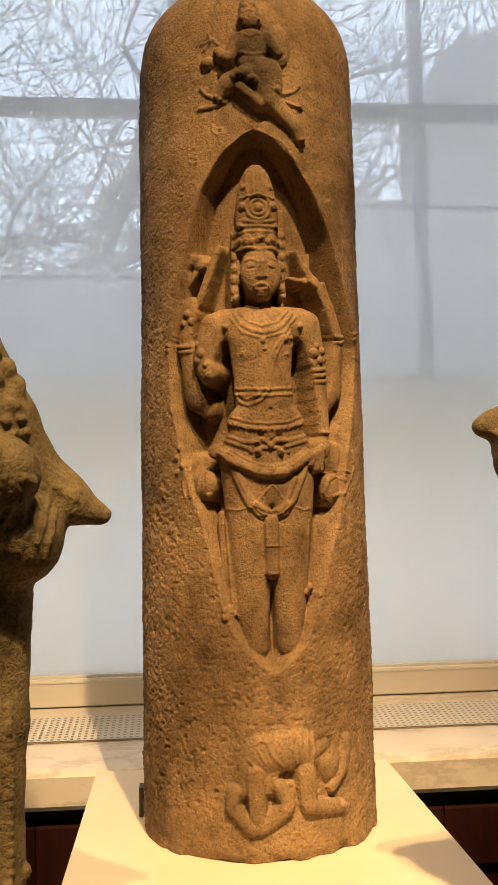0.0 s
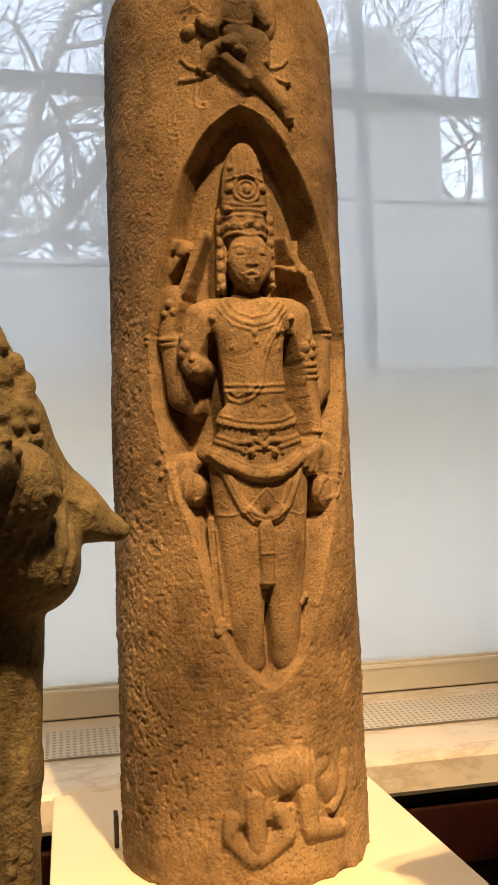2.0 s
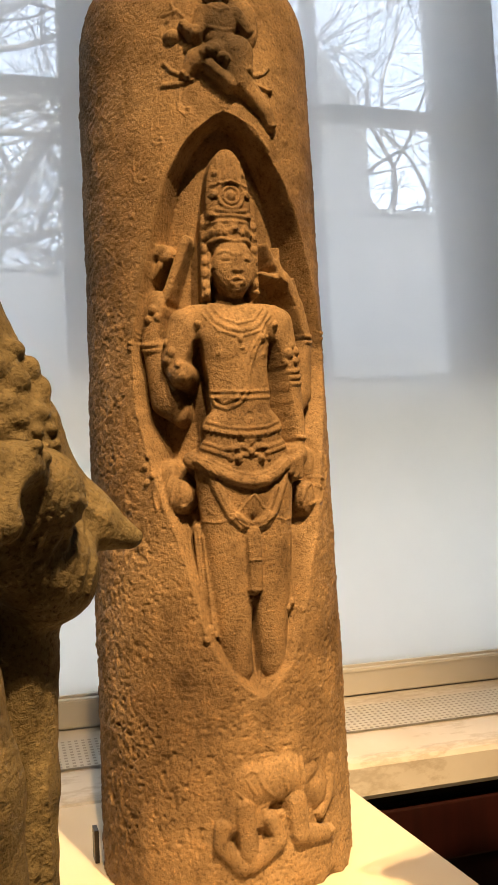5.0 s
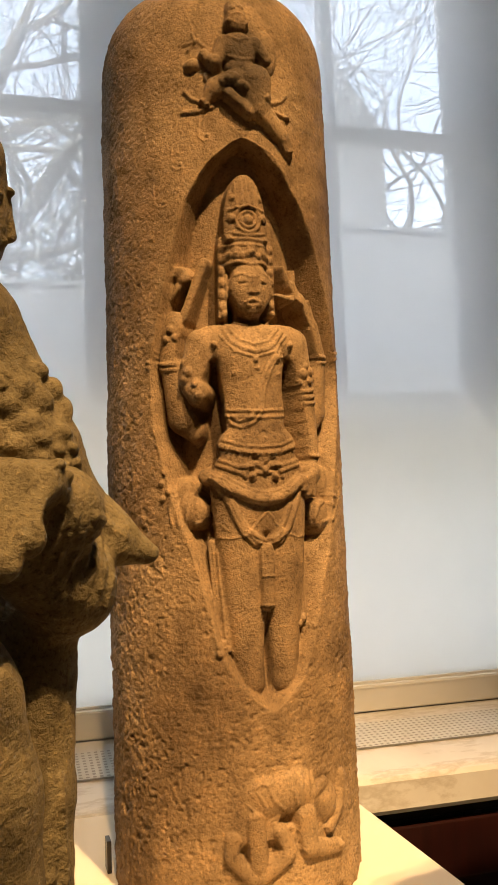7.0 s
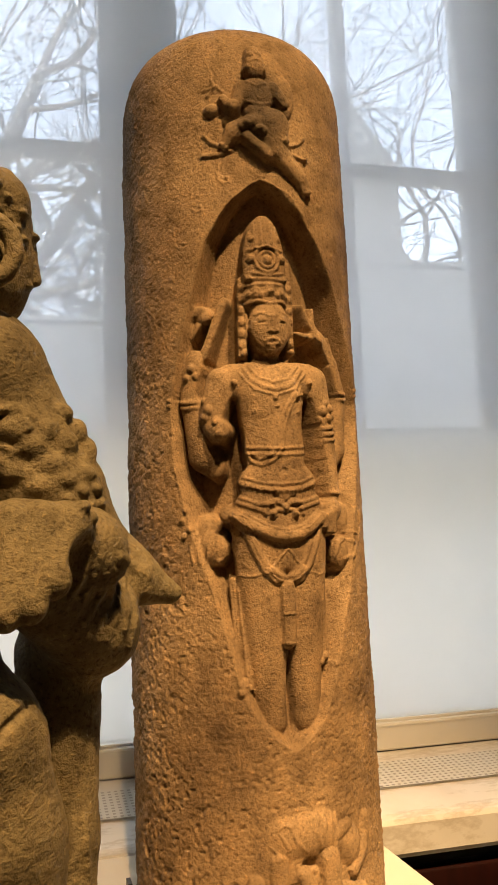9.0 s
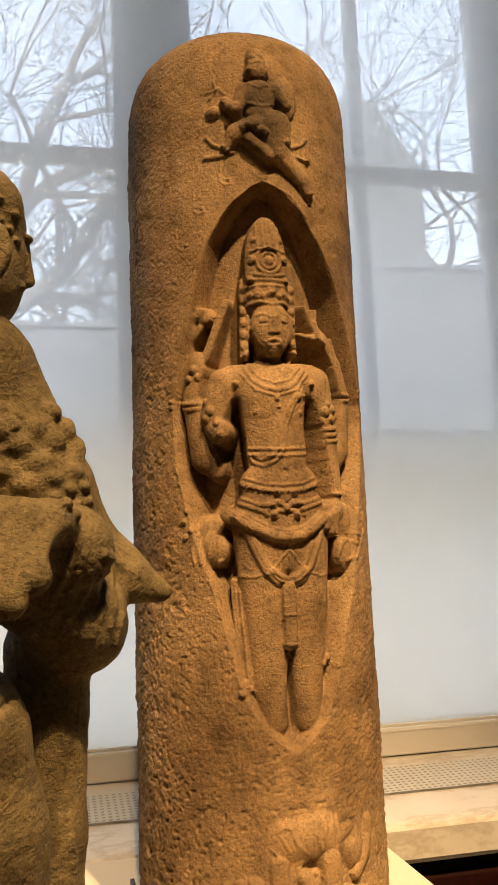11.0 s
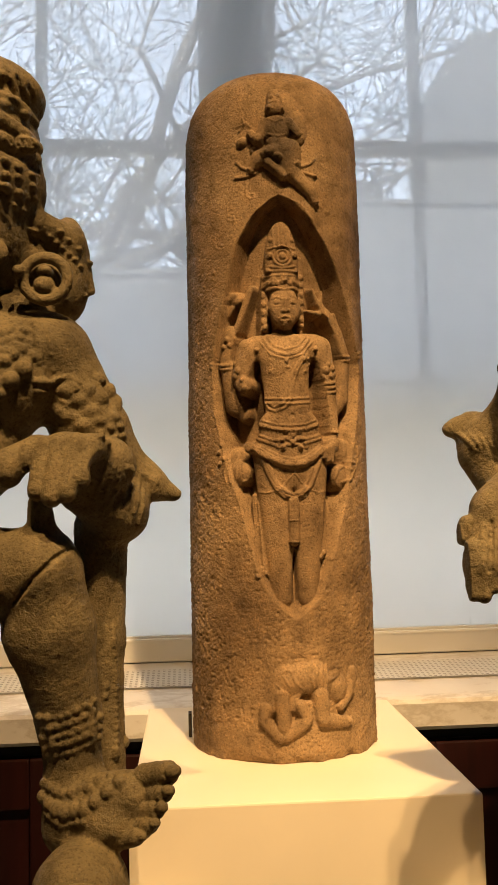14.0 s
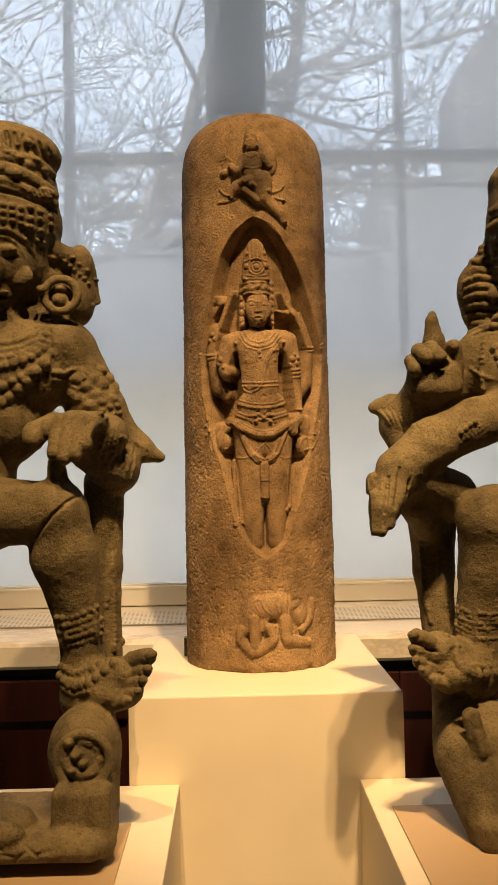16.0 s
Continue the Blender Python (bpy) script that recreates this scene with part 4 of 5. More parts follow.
def seated_figure_on_scroll():
    f = Solid((-0.24, -0.24, -0.01), (0.24, 0.27, 1.20), 0.002)
    # head, tall headdress, ear with round pendant
    f.ell((-0.081, 0.070, 0.951), (0.092, 0.085, 0.087), 12)
    f.ell((-0.083, 0.080, 1.013), (0.112, 0.100, 0.076), 12)
    f.cap((-0.083, 0.080, 1.018), (-0.083, 0.080, 1.066), 0.112, 0.108, 12)
    f.ell((-0.078, 0.080, 1.131), (0.110, 0.095, 0.051), 12)
    f.ell((-0.022, 0.110, 0.923), (0.060, 0.050, 0.068), 12)
    f.ell((-0.042, 0.110, 0.858), (0.078, 0.055, 0.029), 6)
    f.ell((0.015, 0.140, 0.874), (0.047, 0.040, 0.036), 12)
    f.ell((-0.074, 0.045, 0.882), (0.037, 0.050, 0.022), 12)
    f.cap((0.021, 0.080, 0.968), (0.051, 0.110, 0.951), 0.017, 0.025, 12)
    f.ell((0.053, 0.140, 0.928), (0.028, 0.050, 0.065), 12)
    f.ell((0.048, 0.130, 0.891), (0.029, 0.040, 0.041), 12)
    f.cap((0.082, 0.140, 0.893), (0.070, 0.140, 0.918), 0.006, 0.014, 6)
    f.cut((0.028, 0.045, 0.930), (0.015, 0.020, 0.020), 4)
    f.ring((0.038, 0.035, 0.883), 0.027, 0.007, 88, 6, 2)
    f.ell((0.037, 0.040, 0.893), (0.010, 0.014, 0.007), 2)
    f.ell((0.036, 0.040, 0.875), (0.013, 0.015, 0.013), 2)
    f.cap((0.023, 0.040, 0.868), (0.050, 0.040, 0.868), 0.006, 0.006, 2)
    f.ell((0.007, 0.030, 0.890), (0.008, 0.013, 0.009), 3)
    f.ell((0.034, 0.055, 0.885), (0.022, 0.012, 0.022), 2)
    f.ell((-0.059, -0.020, 0.920), (0.016, 0.030, 0.027), 6)
    # neck, chest, shoulder, arm
    f.cap((-0.084, 0.080, 0.878), (-0.084, 0.080, 0.821), 0.059, 0.066, 12)
    f.ell((-0.085, 0.070, 0.762), (0.142, 0.085, 0.090), 12)
    f.ell((-0.095, 0.070, 0.687), (0.106, 0.080, 0.090), 12)
    f.ell((-0.114, 0.070, 0.603), (0.068, 0.080, 0.085), 12)
    f.ell((0.033, 0.080, 0.798), (0.047, 0.060, 0.046), 12)
    f.cap((-0.205, 0.080, 0.806), (0.033, 0.080, 0.802), 0.052, 0.046, 20)
    f.cap((0.045, 0.080, 0.792), (0.087, 0.090, 0.695), 0.046, 0.048, 12)
    f.cap((0.087, 0.090, 0.695), (0.119, 0.100, 0.613), 0.048, 0.039, 12)
    f.cap((0.102, 0.100, 0.681), (0.153, 0.110, 0.634), 0.035, 0.023, 12)
    f.cap((0.153, 0.110, 0.637), (0.193, 0.110, 0.617), 0.021, 0.006, 12)
    f.cap((0.159, 0.100, 0.625), (0.187, 0.110, 0.614), 0.014, 0.005, 12)
    f.ell((0.118, 0.080, 0.596), (0.038, 0.050, 0.036), 12)
    f.cap((0.120, 0.070, 0.593), (0.068, 0.020, 0.648), 0.036, 0.038, 12)
    f.cap((0.112, 0.030, 0.652), (0.066, -0.004, 0.664), 0.034, 0.026, 12)
    f.cap((0.098, -0.010, 0.668), (0.040, -0.012, 0.667), 0.020, 0.019, 8)
    f.cap((0.099, -0.024, 0.671), (0.089, -0.047, 0.633), 0.0150, 0.0115, 3)
    f.cap((0.082, -0.029, 0.673), (0.073, -0.052, 0.619), 0.0150, 0.0120, 3)
    f.cap((0.064, -0.029, 0.673), (0.057, -0.052, 0.614), 0.0148, 0.0120, 3)
    f.cap((0.047, -0.026, 0.670), (0.041, -0.046, 0.621), 0.0140, 0.0115, 3)
    f.cap((0.034, -0.016, 0.667), (0.008, -0.030, 0.654), 0.0190, 0.0180, 6)
    f.ell((0.006, -0.033, 0.646), (0.017, 0.020, 0.021), 6)
    f.cut((0.113, -0.034, 0.646), (0.016, 0.026, 0.016), 5)
    f.cap((0.039, -0.020, 0.607), (0.038, 0.000, 0.554), 0.013, 0.020, 12)
    # raised leg, foot, back strut and scroll support
    f.cap((-0.140, 0.020, 0.535), (0.025, 0.000, 0.528), 0.060, 0.049, 12)
    f.ell((0.035, -0.005, 0.535), (0.047, 0.050, 0.045), 12)
    f.cap((0.039, 0.000, 0.514), (0.044, 0.010, 0.460), 0.047, 0.052, 12)
    f.cap((0.044, 0.010, 0.460), (0.064, 0.025, 0.355), 0.052, 0.037, 12)
    f.cap((0.064, 0.025, 0.355), (0.069, 0.030, 0.282), 0.036, 0.033, 12)
    f.cap((0.069, 0.030, 0.273), (0.071, 0.025, 0.234), 0.037, 0.040, 12)
    f.cap((0.082, 0.015, 0.254), (0.145, -0.025, 0.279), 0.040, 0.028, 12)
    f.ell((0.125, -0.010, 0.250), (0.043, 0.045, 0.029), 12)
    f.cap((0.155, -0.030, 0.300), (0.180, -0.055, 0.311), 0.015, 0.013, 2)
    f.ell((0.187, -0.068, 0.316), (0.009, 0.006, 0.007), 1)
    f.cap((0.150, -0.030, 0.279), (0.175, -0.057, 0.291), 0.012, 0.011, 2)
    f.ell((0.181, -0.068, 0.296), (0.007, 0.006, 0.006), 1)
    f.cap((0.142, -0.030, 0.262), (0.167, -0.059, 0.274), 0.011, 0.010, 2)
    f.ell((0.174, -0.068, 0.279), (0.007, 0.006, 0.006), 1)
    f.cap((0.134, -0.030, 0.246), (0.160, -0.061, 0.259), 0.011, 0.009, 2)
    f.ell((0.166, -0.068, 0.263), (0.006, 0.006, 0.005), 1)
    f.cap((0.120, -0.030, 0.232), (0.146, -0.063, 0.247), 0.011, 0.009, 2)
    f.ell((0.152, -0.068, 0.250), (0.006, 0.006, 0.005), 1)
    f.cap((0.096, 0.095, 0.575), (0.094, 0.095, 0.437), 0.034, 0.030, 14)
    f.cap((0.094, 0.095, 0.437), (0.098, 0.080, 0.270), 0.029, 0.027, 12)
    f.cap((0.073, 0.090, 0.457), (0.086, 0.080, 0.299), 0.033, 0.027, 12)
    f.ell((0.083, -0.050, 0.172), (0.054, 0.060, 0.068), 12)
    f.ring((0.090, -0.105, 0.175), 0.038, 0.007, 90, 0, 2)
    f.box((0.090, -0.090, 0.095), (0.042, 0.050, 0.050), 0.012, 8)
    f.cap((0.116, -0.040, 0.202), (0.121, -0.060, 0.099), 0.016, 0.012, 12)
    # other leg, other arm and the base
    f.cap((-0.149, 0.020, 0.526), (-0.214, -0.020, 0.490), 0.060, 0.050, 12)
    f.cap((-0.214, -0.020, 0.490), (-0.235, 0.010, 0.294), 0.048, 0.040, 12)
    f.cap((-0.235, 0.010, 0.294), (-0.244, 0.020, 0.081), 0.040, 0.033, 12)
    f.cap((-0.244, 0.020, 0.063), (-0.233, -0.060, 0.060), 0.036, 0.026, 12)
    f.cap((-0.224, 0.080, 0.799), (-0.294, 0.080, 0.672), 0.049, 0.046, 12)
    f.cap((-0.294, 0.080, 0.672), (-0.187, 0.000, 0.603), 0.044, 0.036, 12)
    f.ell((-0.165, -0.010, 0.594), (0.034, 0.040, 0.030), 12)
    f.ell((-0.141, 0.080, 0.514), (0.114, 0.090, 0.057), 12)
    f.box((-0.092, -0.060, 0.068), (0.217, 0.110, 0.017), 0.02, 8)
    f.ell((-0.048, -0.100, 0.090), (0.067, 0.050, 0.025), 10)
    f.cap((0.065, -0.140, 0.075), (0.117, -0.120, 0.070), 0.019, 0.021, 10)
    f.ell((-0.011, -0.150, 0.089), (0.027, 0.020, 0.018), 6)
    # carved detail on the headdress and face
    f.ridge(-0.0036, (-0.038, 1.139), (-0.032, 1.102))
    f.ridge(-0.0036, (-0.026, 1.138), (-0.020, 1.101))
    f.ridge(-0.0036, (-0.014, 1.137), (-0.008, 1.099))
    f.ridge(-0.0036, (-0.003, 1.134), (0.004, 1.098))
    f.ridge(-0.0036, (0.009, 1.131), (0.016, 1.096))
    f.ridge(-0.0036, (0.020, 1.127), (0.028, 1.095))
    f.ridge(-0.0036, (0.032, 1.122), (0.040, 1.093))
    f.ridge(-0.0036, (0.043, 1.116), (0.052, 1.092))
    f.stud(-0.009, 1.129, 0.0080, 0.0062, 0.006, 2)
    f.stud(-0.023, 1.122, 0.0062, 0.0053, 0.005, 2)
    f.ridge(0.0081, (-0.098, 1.088), (-0.063, 1.092), (-0.032, 1.095), (-0.014, 1.088), (0.008, 1.098), (0.031, 1.089))
    f.ridge(0.0063, (-0.080, 1.108), (-0.045, 1.112), (-0.027, 1.100), (-0.005, 1.107), (0.017, 1.094))
    f.stud(-0.036, 1.102, 0.0080, 0.0062, 0.008, 2)
    f.stud(-0.017, 1.095, 0.0080, 0.0062, 0.008, 2)
    f.stud(0.001, 1.100, 0.0080, 0.0062, 0.008, 2)
    f.stud(0.014, 1.089, 0.0080, 0.0062, 0.008, 2)
    f.stud(0.030, 1.082, 0.0080, 0.0062, 0.008, 2)
    f.stud(-0.054, 1.104, 0.0080, 0.0062, 0.008, 2)
    f.ridge(0.0108, (-0.107, 1.070), (-0.054, 1.077), (-0.018, 1.073), (0.012, 1.062), (0.033, 1.049))
    f.ridge(0.0072, (-0.090, 1.051), (-0.036, 1.057), (-0.005, 1.046), (0.031, 1.040))
    f.stud(0.017, 1.047, 0.0177, 0.0106, 0.012, 2)
    f.stud(-0.027, 1.068, 0.0142, 0.0089, 0.008, 2)
    f.ridge(-0.0023, (0.001, 1.049), (0.004, 1.040))
    f.ridge(-0.0023, (0.007, 1.049), (0.011, 1.040))
    f.ridge(-0.0023, (0.013, 1.049), (0.017, 1.040))
    f.ridge(-0.0023, (0.020, 1.049), (0.023, 1.040))
    f.ridge(-0.0023, (0.026, 1.049), (0.029, 1.040))
    f.ridge(-0.0045, (-0.099, 1.036), (-0.045, 1.039), (-0.001, 1.032), (0.033, 1.025))
    f.stud(-0.077, 1.016, 0.0053, 0.0053, 0.007, 2)
    f.stud(-0.078, 0.999, 0.0053, 0.0053, 0.007, 2)
    f.stud(-0.078, 0.987, 0.0053, 0.0053, 0.007, 2)
    f.stud(-0.065, 1.016, 0.0053, 0.0053, 0.007, 2)
    f.stud(-0.065, 1.004, 0.0053, 0.0053, 0.007, 2)
    f.stud(-0.065, 0.987, 0.0053, 0.0053, 0.007, 2)
    f.stud(-0.053, 1.016, 0.0053, 0.0053, 0.007, 2)
    f.stud(-0.053, 1.004, 0.0053, 0.0053, 0.007, 2)
    f.stud(-0.053, 0.992, 0.0053, 0.0053, 0.007, 2)
    f.stud(-0.040, 1.015, 0.0053, 0.0053, 0.007, 2)
    f.stud(-0.040, 1.004, 0.0053, 0.0053, 0.007, 2)
    f.stud(-0.040, 0.992, 0.0053, 0.0053, 0.007, 2)
    f.stud(-0.028, 1.015, 0.0053, 0.0053, 0.007, 2)
    f.stud(-0.028, 1.003, 0.0053, 0.0053, 0.007, 2)
    f.stud(-0.028, 0.992, 0.0053, 0.0053, 0.007, 2)
    f.stud(-0.015, 1.013, 0.0053, 0.0053, 0.007, 2)
    f.stud(-0.016, 1.001, 0.0053, 0.0053, 0.007, 2)
    f.stud(-0.016, 0.990, 0.0053, 0.0053, 0.007, 2)
    f.stud(-0.003, 1.017, 0.0053, 0.0053, 0.007, 2)
    f.stud(-0.003, 1.000, 0.0053, 0.0053, 0.007, 2)
    f.stud(-0.003, 0.988, 0.0053, 0.0053, 0.007, 2)
    f.stud(0.009, 1.015, 0.0053, 0.0053, 0.007, 2)
    f.stud(0.009, 1.003, 0.0053, 0.0053, 0.007, 2)
    f.stud(0.009, 0.986, 0.0053, 0.0053, 0.007, 2)
    f.stud(0.022, 1.013, 0.0053, 0.0053, 0.007, 2)
    f.stud(0.022, 1.001, 0.0053, 0.0053, 0.007, 2)
    f.stud(0.022, 0.989, 0.0053, 0.0053, 0.007, 2)
    f.stud(-0.009, 0.987, 0.0044, 0.0044, 0.007, 2)
    f.stud(-0.002, 0.986, 0.0044, 0.0044, 0.007, 2)
    f.stud(0.004, 0.971, 0.0044, 0.0044, 0.007, 2)
    f.stud(0.010, 0.970, 0.0044, 0.0044, 0.007, 2)
    f.stud(0.016, 0.954, 0.0044, 0.0044, 0.007, 2)
    f.stud(0.022, 0.953, 0.0044, 0.0044, 0.007, 2)
    f.ridge(0.0045, (-0.064, 0.980), (-0.033, 0.979), (-0.014, 0.968), (-0.004, 0.948))
    f.ridge(0.0032, (-0.062, 0.969), (-0.035, 0.967), (-0.021, 0.956), (-0.016, 0.941))
    f.stud(-0.042, 0.949, 0.0177, 0.0080, 0.007, 2)
    f.ridge(-0.0027, (-0.058, 0.939), (-0.041, 0.937), (-0.023, 0.939))
    f.stud(-0.024, 0.912, 0.0213, 0.0177, 0.006, 2)
    f.stud(-0.057, 0.882, 0.0195, 0.0053, 0.008, 2)
    f.stud(-0.057, 0.872, 0.0159, 0.0044, 0.007, 2)
    f.stud(0.038, 0.949, 0.0044, 0.0035, 0.005, 2)
    f.stud(0.045, 0.943, 0.0044, 0.0035, 0.005, 2)
    f.stud(0.052, 0.937, 0.0044, 0.0035, 0.005, 2)
    f.stud(0.059, 0.930, 0.0044, 0.0035, 0.005, 2)
    f.stud(0.066, 0.924, 0.0044, 0.0035, 0.005, 2)
    f.stud(0.073, 0.917, 0.0044, 0.0035, 0.005, 2)
    f.stud(0.050, 0.956, 0.0053, 0.0035, 0.005, 2)
    f.stud(0.060, 0.947, 0.0053, 0.0035, 0.005, 2)
    f.stud(0.071, 0.938, 0.0053, 0.0035, 0.005, 2)
    f.stud(0.081, 0.929, 0.0053, 0.0035, 0.005, 2)
    f.stud(0.076, 0.882, 0.0044, 0.0044, 0.005, 2)
    f.stud(0.083, 0.874, 0.0044, 0.0044, 0.005, 2)
    f.stud(0.075, 0.866, 0.0044, 0.0044, 0.005, 2)
    f.stud(0.082, 0.858, 0.0044, 0.0044, 0.005, 2)
    f.stud(0.075, 0.850, 0.0044, 0.0044, 0.005, 2)
    # necklaces, armlet, bracelet folds
    f.ridge(0.0054, (-0.059, 0.797), (-0.029, 0.802), (-0.006, 0.814), (0.006, 0.824))
    f.ridge(0.0027, (-0.060, 0.784), (-0.026, 0.791), (0.002, 0.806), (0.015, 0.820))
    f.ridge(0.0032, (0.006, 0.817), (0.022, 0.820))
    f.ridge(0.0032, (0.008, 0.812), (0.022, 0.815))
    f.ridge(0.0032, (0.010, 0.806), (0.022, 0.809))
    f.ridge(0.0032, (0.012, 0.801), (0.022, 0.803))
    f.ridge(0.0032, (0.015, 0.795), (0.022, 0.797))
    f.bead_row(0.0063, 8, (0.016, 0.816), (0.004, 0.792), (-0.030, 0.777), (-0.060, 0.772))
    f.bead_row(0.0090, 8, (0.011, 0.792), (-0.009, 0.774), (-0.039, 0.763), (-0.060, 0.759))
    f.bead_row(0.0081, 9, (0.025, 0.785), (0.005, 0.758), (-0.023, 0.743), (-0.060, 0.724))
    f.bead_row(0.0108, 7, (0.016, 0.767), (-0.012, 0.739), (-0.041, 0.715), (-0.062, 0.696))
    f.bead_row(0.0054, 12, (0.027, 0.825), (0.032, 0.793), (0.034, 0.758))
    f.bead_row(0.0036, 16, (0.042, 0.822), (0.045, 0.793), (0.046, 0.762))
    f.stud(0.034, 0.753, 0.0124, 0.0071, 0.010, 2)
    f.stud(0.033, 0.742, 0.0106, 0.0062, 0.010, 2)
    f.stud(0.063, 0.747, 0.0151, 0.0097, 0.005, 4)
    f.stud(0.076, 0.734, 0.0124, 0.0106, 0.005, 4)
    f.stud(0.056, 0.722, 0.0115, 0.0115, 0.005, 4)
    f.stud(0.068, 0.713, 0.0142, 0.0080, 0.005, 4)
    f.stud(0.086, 0.746, 0.0115, 0.0106, 0.005, 4)
    f.stud(0.098, 0.761, 0.0106, 0.0080, 0.005, 4)
    f.stud(0.100, 0.737, 0.0124, 0.0106, 0.005, 4)
    f.stud(0.091, 0.719, 0.0115, 0.0097, 0.005, 4)
    f.stud(0.111, 0.747, 0.0089, 0.0106, 0.005, 4)
    f.stud(0.120, 0.731, 0.0080, 0.0124, 0.005, 4)
    f.stud(0.082, 0.702, 0.0124, 0.0080, 0.005, 4)
    f.stud(0.100, 0.707, 0.0089, 0.0071, 0.005, 4)
    f.stud(0.118, 0.712, 0.0080, 0.0080, 0.005, 4)
    f.stud(0.103, 0.692, 0.0053, 0.0053, 0.006, 2)
    f.stud(0.114, 0.698, 0.0053, 0.0053, 0.006, 2)
    f.stud(0.125, 0.701, 0.0053, 0.0053, 0.006, 2)
    f.stud(0.109, 0.682, 0.0053, 0.0053, 0.006, 2)
    f.stud(0.119, 0.687, 0.0053, 0.0053, 0.006, 2)
    f.stud(0.128, 0.690, 0.0053, 0.0053, 0.006, 2)
    f.stud(0.115, 0.675, 0.0053, 0.0053, 0.006, 2)
    f.ridge(0.0032, (0.044, 0.752), (0.055, 0.761), (0.069, 0.757), (0.074, 0.746), (0.063, 0.739))
    f.ridge(0.0027, (0.049, 0.758), (0.065, 0.762), (0.078, 0.755))
    f.ridge(0.0027, (0.051, 0.735), (0.064, 0.728), (0.076, 0.733))
    f.ridge(0.0027, (0.085, 0.758), (0.098, 0.753), (0.105, 0.742))
    f.ridge(0.0027, (0.119, 0.659), (0.109, 0.634), (0.096, 0.614))
    f.ridge(0.0027, (0.124, 0.654), (0.116, 0.628), (0.104, 0.608))
    f.ridge(0.0027, (0.129, 0.650), (0.124, 0.623), (0.112, 0.601))
    f.ridge(0.0027, (0.135, 0.645), (0.131, 0.617), (0.121, 0.595))
    f.ridge(0.0027, (0.140, 0.641), (0.138, 0.611), (0.129, 0.588))
    f.ridge(0.0027, (0.146, 0.636), (0.145, 0.606), (0.137, 0.582))
    f.ridge(0.0027, (0.151, 0.631), (0.152, 0.600), (0.145, 0.575))
    f.ridge(0.0045, (0.136, 0.647), (0.154, 0.640), (0.167, 0.631))
    f.ridge(-0.0020, (0.022, 0.672), (0.024, 0.640))
    # knee crack, anklets, toes, scroll
    f.ridge(-0.0027, (0.011, 0.495), (0.025, 0.512), (0.044, 0.531), (0.060, 0.546), (0.079, 0.559))
    f.bead_row(0.0050, 10, (0.033, 0.365), (0.063, 0.367), (0.103, 0.383))
    f.bead_row(0.0050, 10, (0.036, 0.354), (0.064, 0.356), (0.102, 0.371))
    f.bead_row(0.0050, 10, (0.038, 0.342), (0.066, 0.346), (0.101, 0.359))
    f.bead_row(0.0050, 10, (0.041, 0.331), (0.068, 0.336), (0.100, 0.347))
    f.bead_row(0.0050, 10, (0.043, 0.320), (0.069, 0.325), (0.099, 0.335))
    f.ridge(0.0045, (0.035, 0.366), (0.041, 0.322))
    f.ridge(0.0045, (0.045, 0.366), (0.052, 0.322))
    f.ridge(0.0036, (0.091, 0.374), (0.095, 0.335))
    f.bead_row(0.0072, 10, (0.038, 0.286), (0.062, 0.279), (0.092, 0.287), (0.123, 0.310))
    f.bead_row(0.0099, 9, (0.038, 0.271), (0.062, 0.261), (0.092, 0.269), (0.128, 0.298))
    f.bead_row(0.0054, 9, (0.042, 0.257), (0.061, 0.249), (0.088, 0.256))
    f.bead_row(0.0045, 22, (0.112, 0.452), (0.114, 0.382), (0.115, 0.300))
    f.ridge(0.0090, (0.087, 0.201), (0.105, 0.199), (0.115, 0.180), (0.107, 0.159), (0.086, 0.153), (0.067, 0.168), (0.064, 0.189))
    f.stud(0.070, 0.202, 0.0083, 0.0074, 0.010, 2)
    f.stud(0.080, 0.184, 0.0099, 0.0083, 0.012, 2)
    f.stud(0.089, 0.172, 0.0083, 0.0066, 0.010, 2)
    f.stud(0.075, 0.163, 0.0066, 0.0050, 0.008, 2)
    f.ridge(-0.0018, (-0.029, 0.082), (-0.010, 0.075))
    f.ridge(-0.0018, (-0.013, 0.070), (0.006, 0.066))
    f.ridge(-0.0018, (0.003, 0.059), (0.022, 0.074))
    f.ridge(-0.0018, (0.019, 0.080), (0.038, 0.065))
    f.ridge(-0.0018, (0.035, 0.069), (0.055, 0.073))
    f.ridge(-0.0018, (0.051, 0.057), (0.071, 0.065))
    ob = f.skin("seated_stone_figure", STONE_FIGURE, 1.0)
    ob.location = (-0.26, 0.72, 0.865 - FOOT_L)
    return tagged(ob, "olive-brown granite seated figure with tall headdress and foot on a scroll", "sculpture", "flanking stone figures")


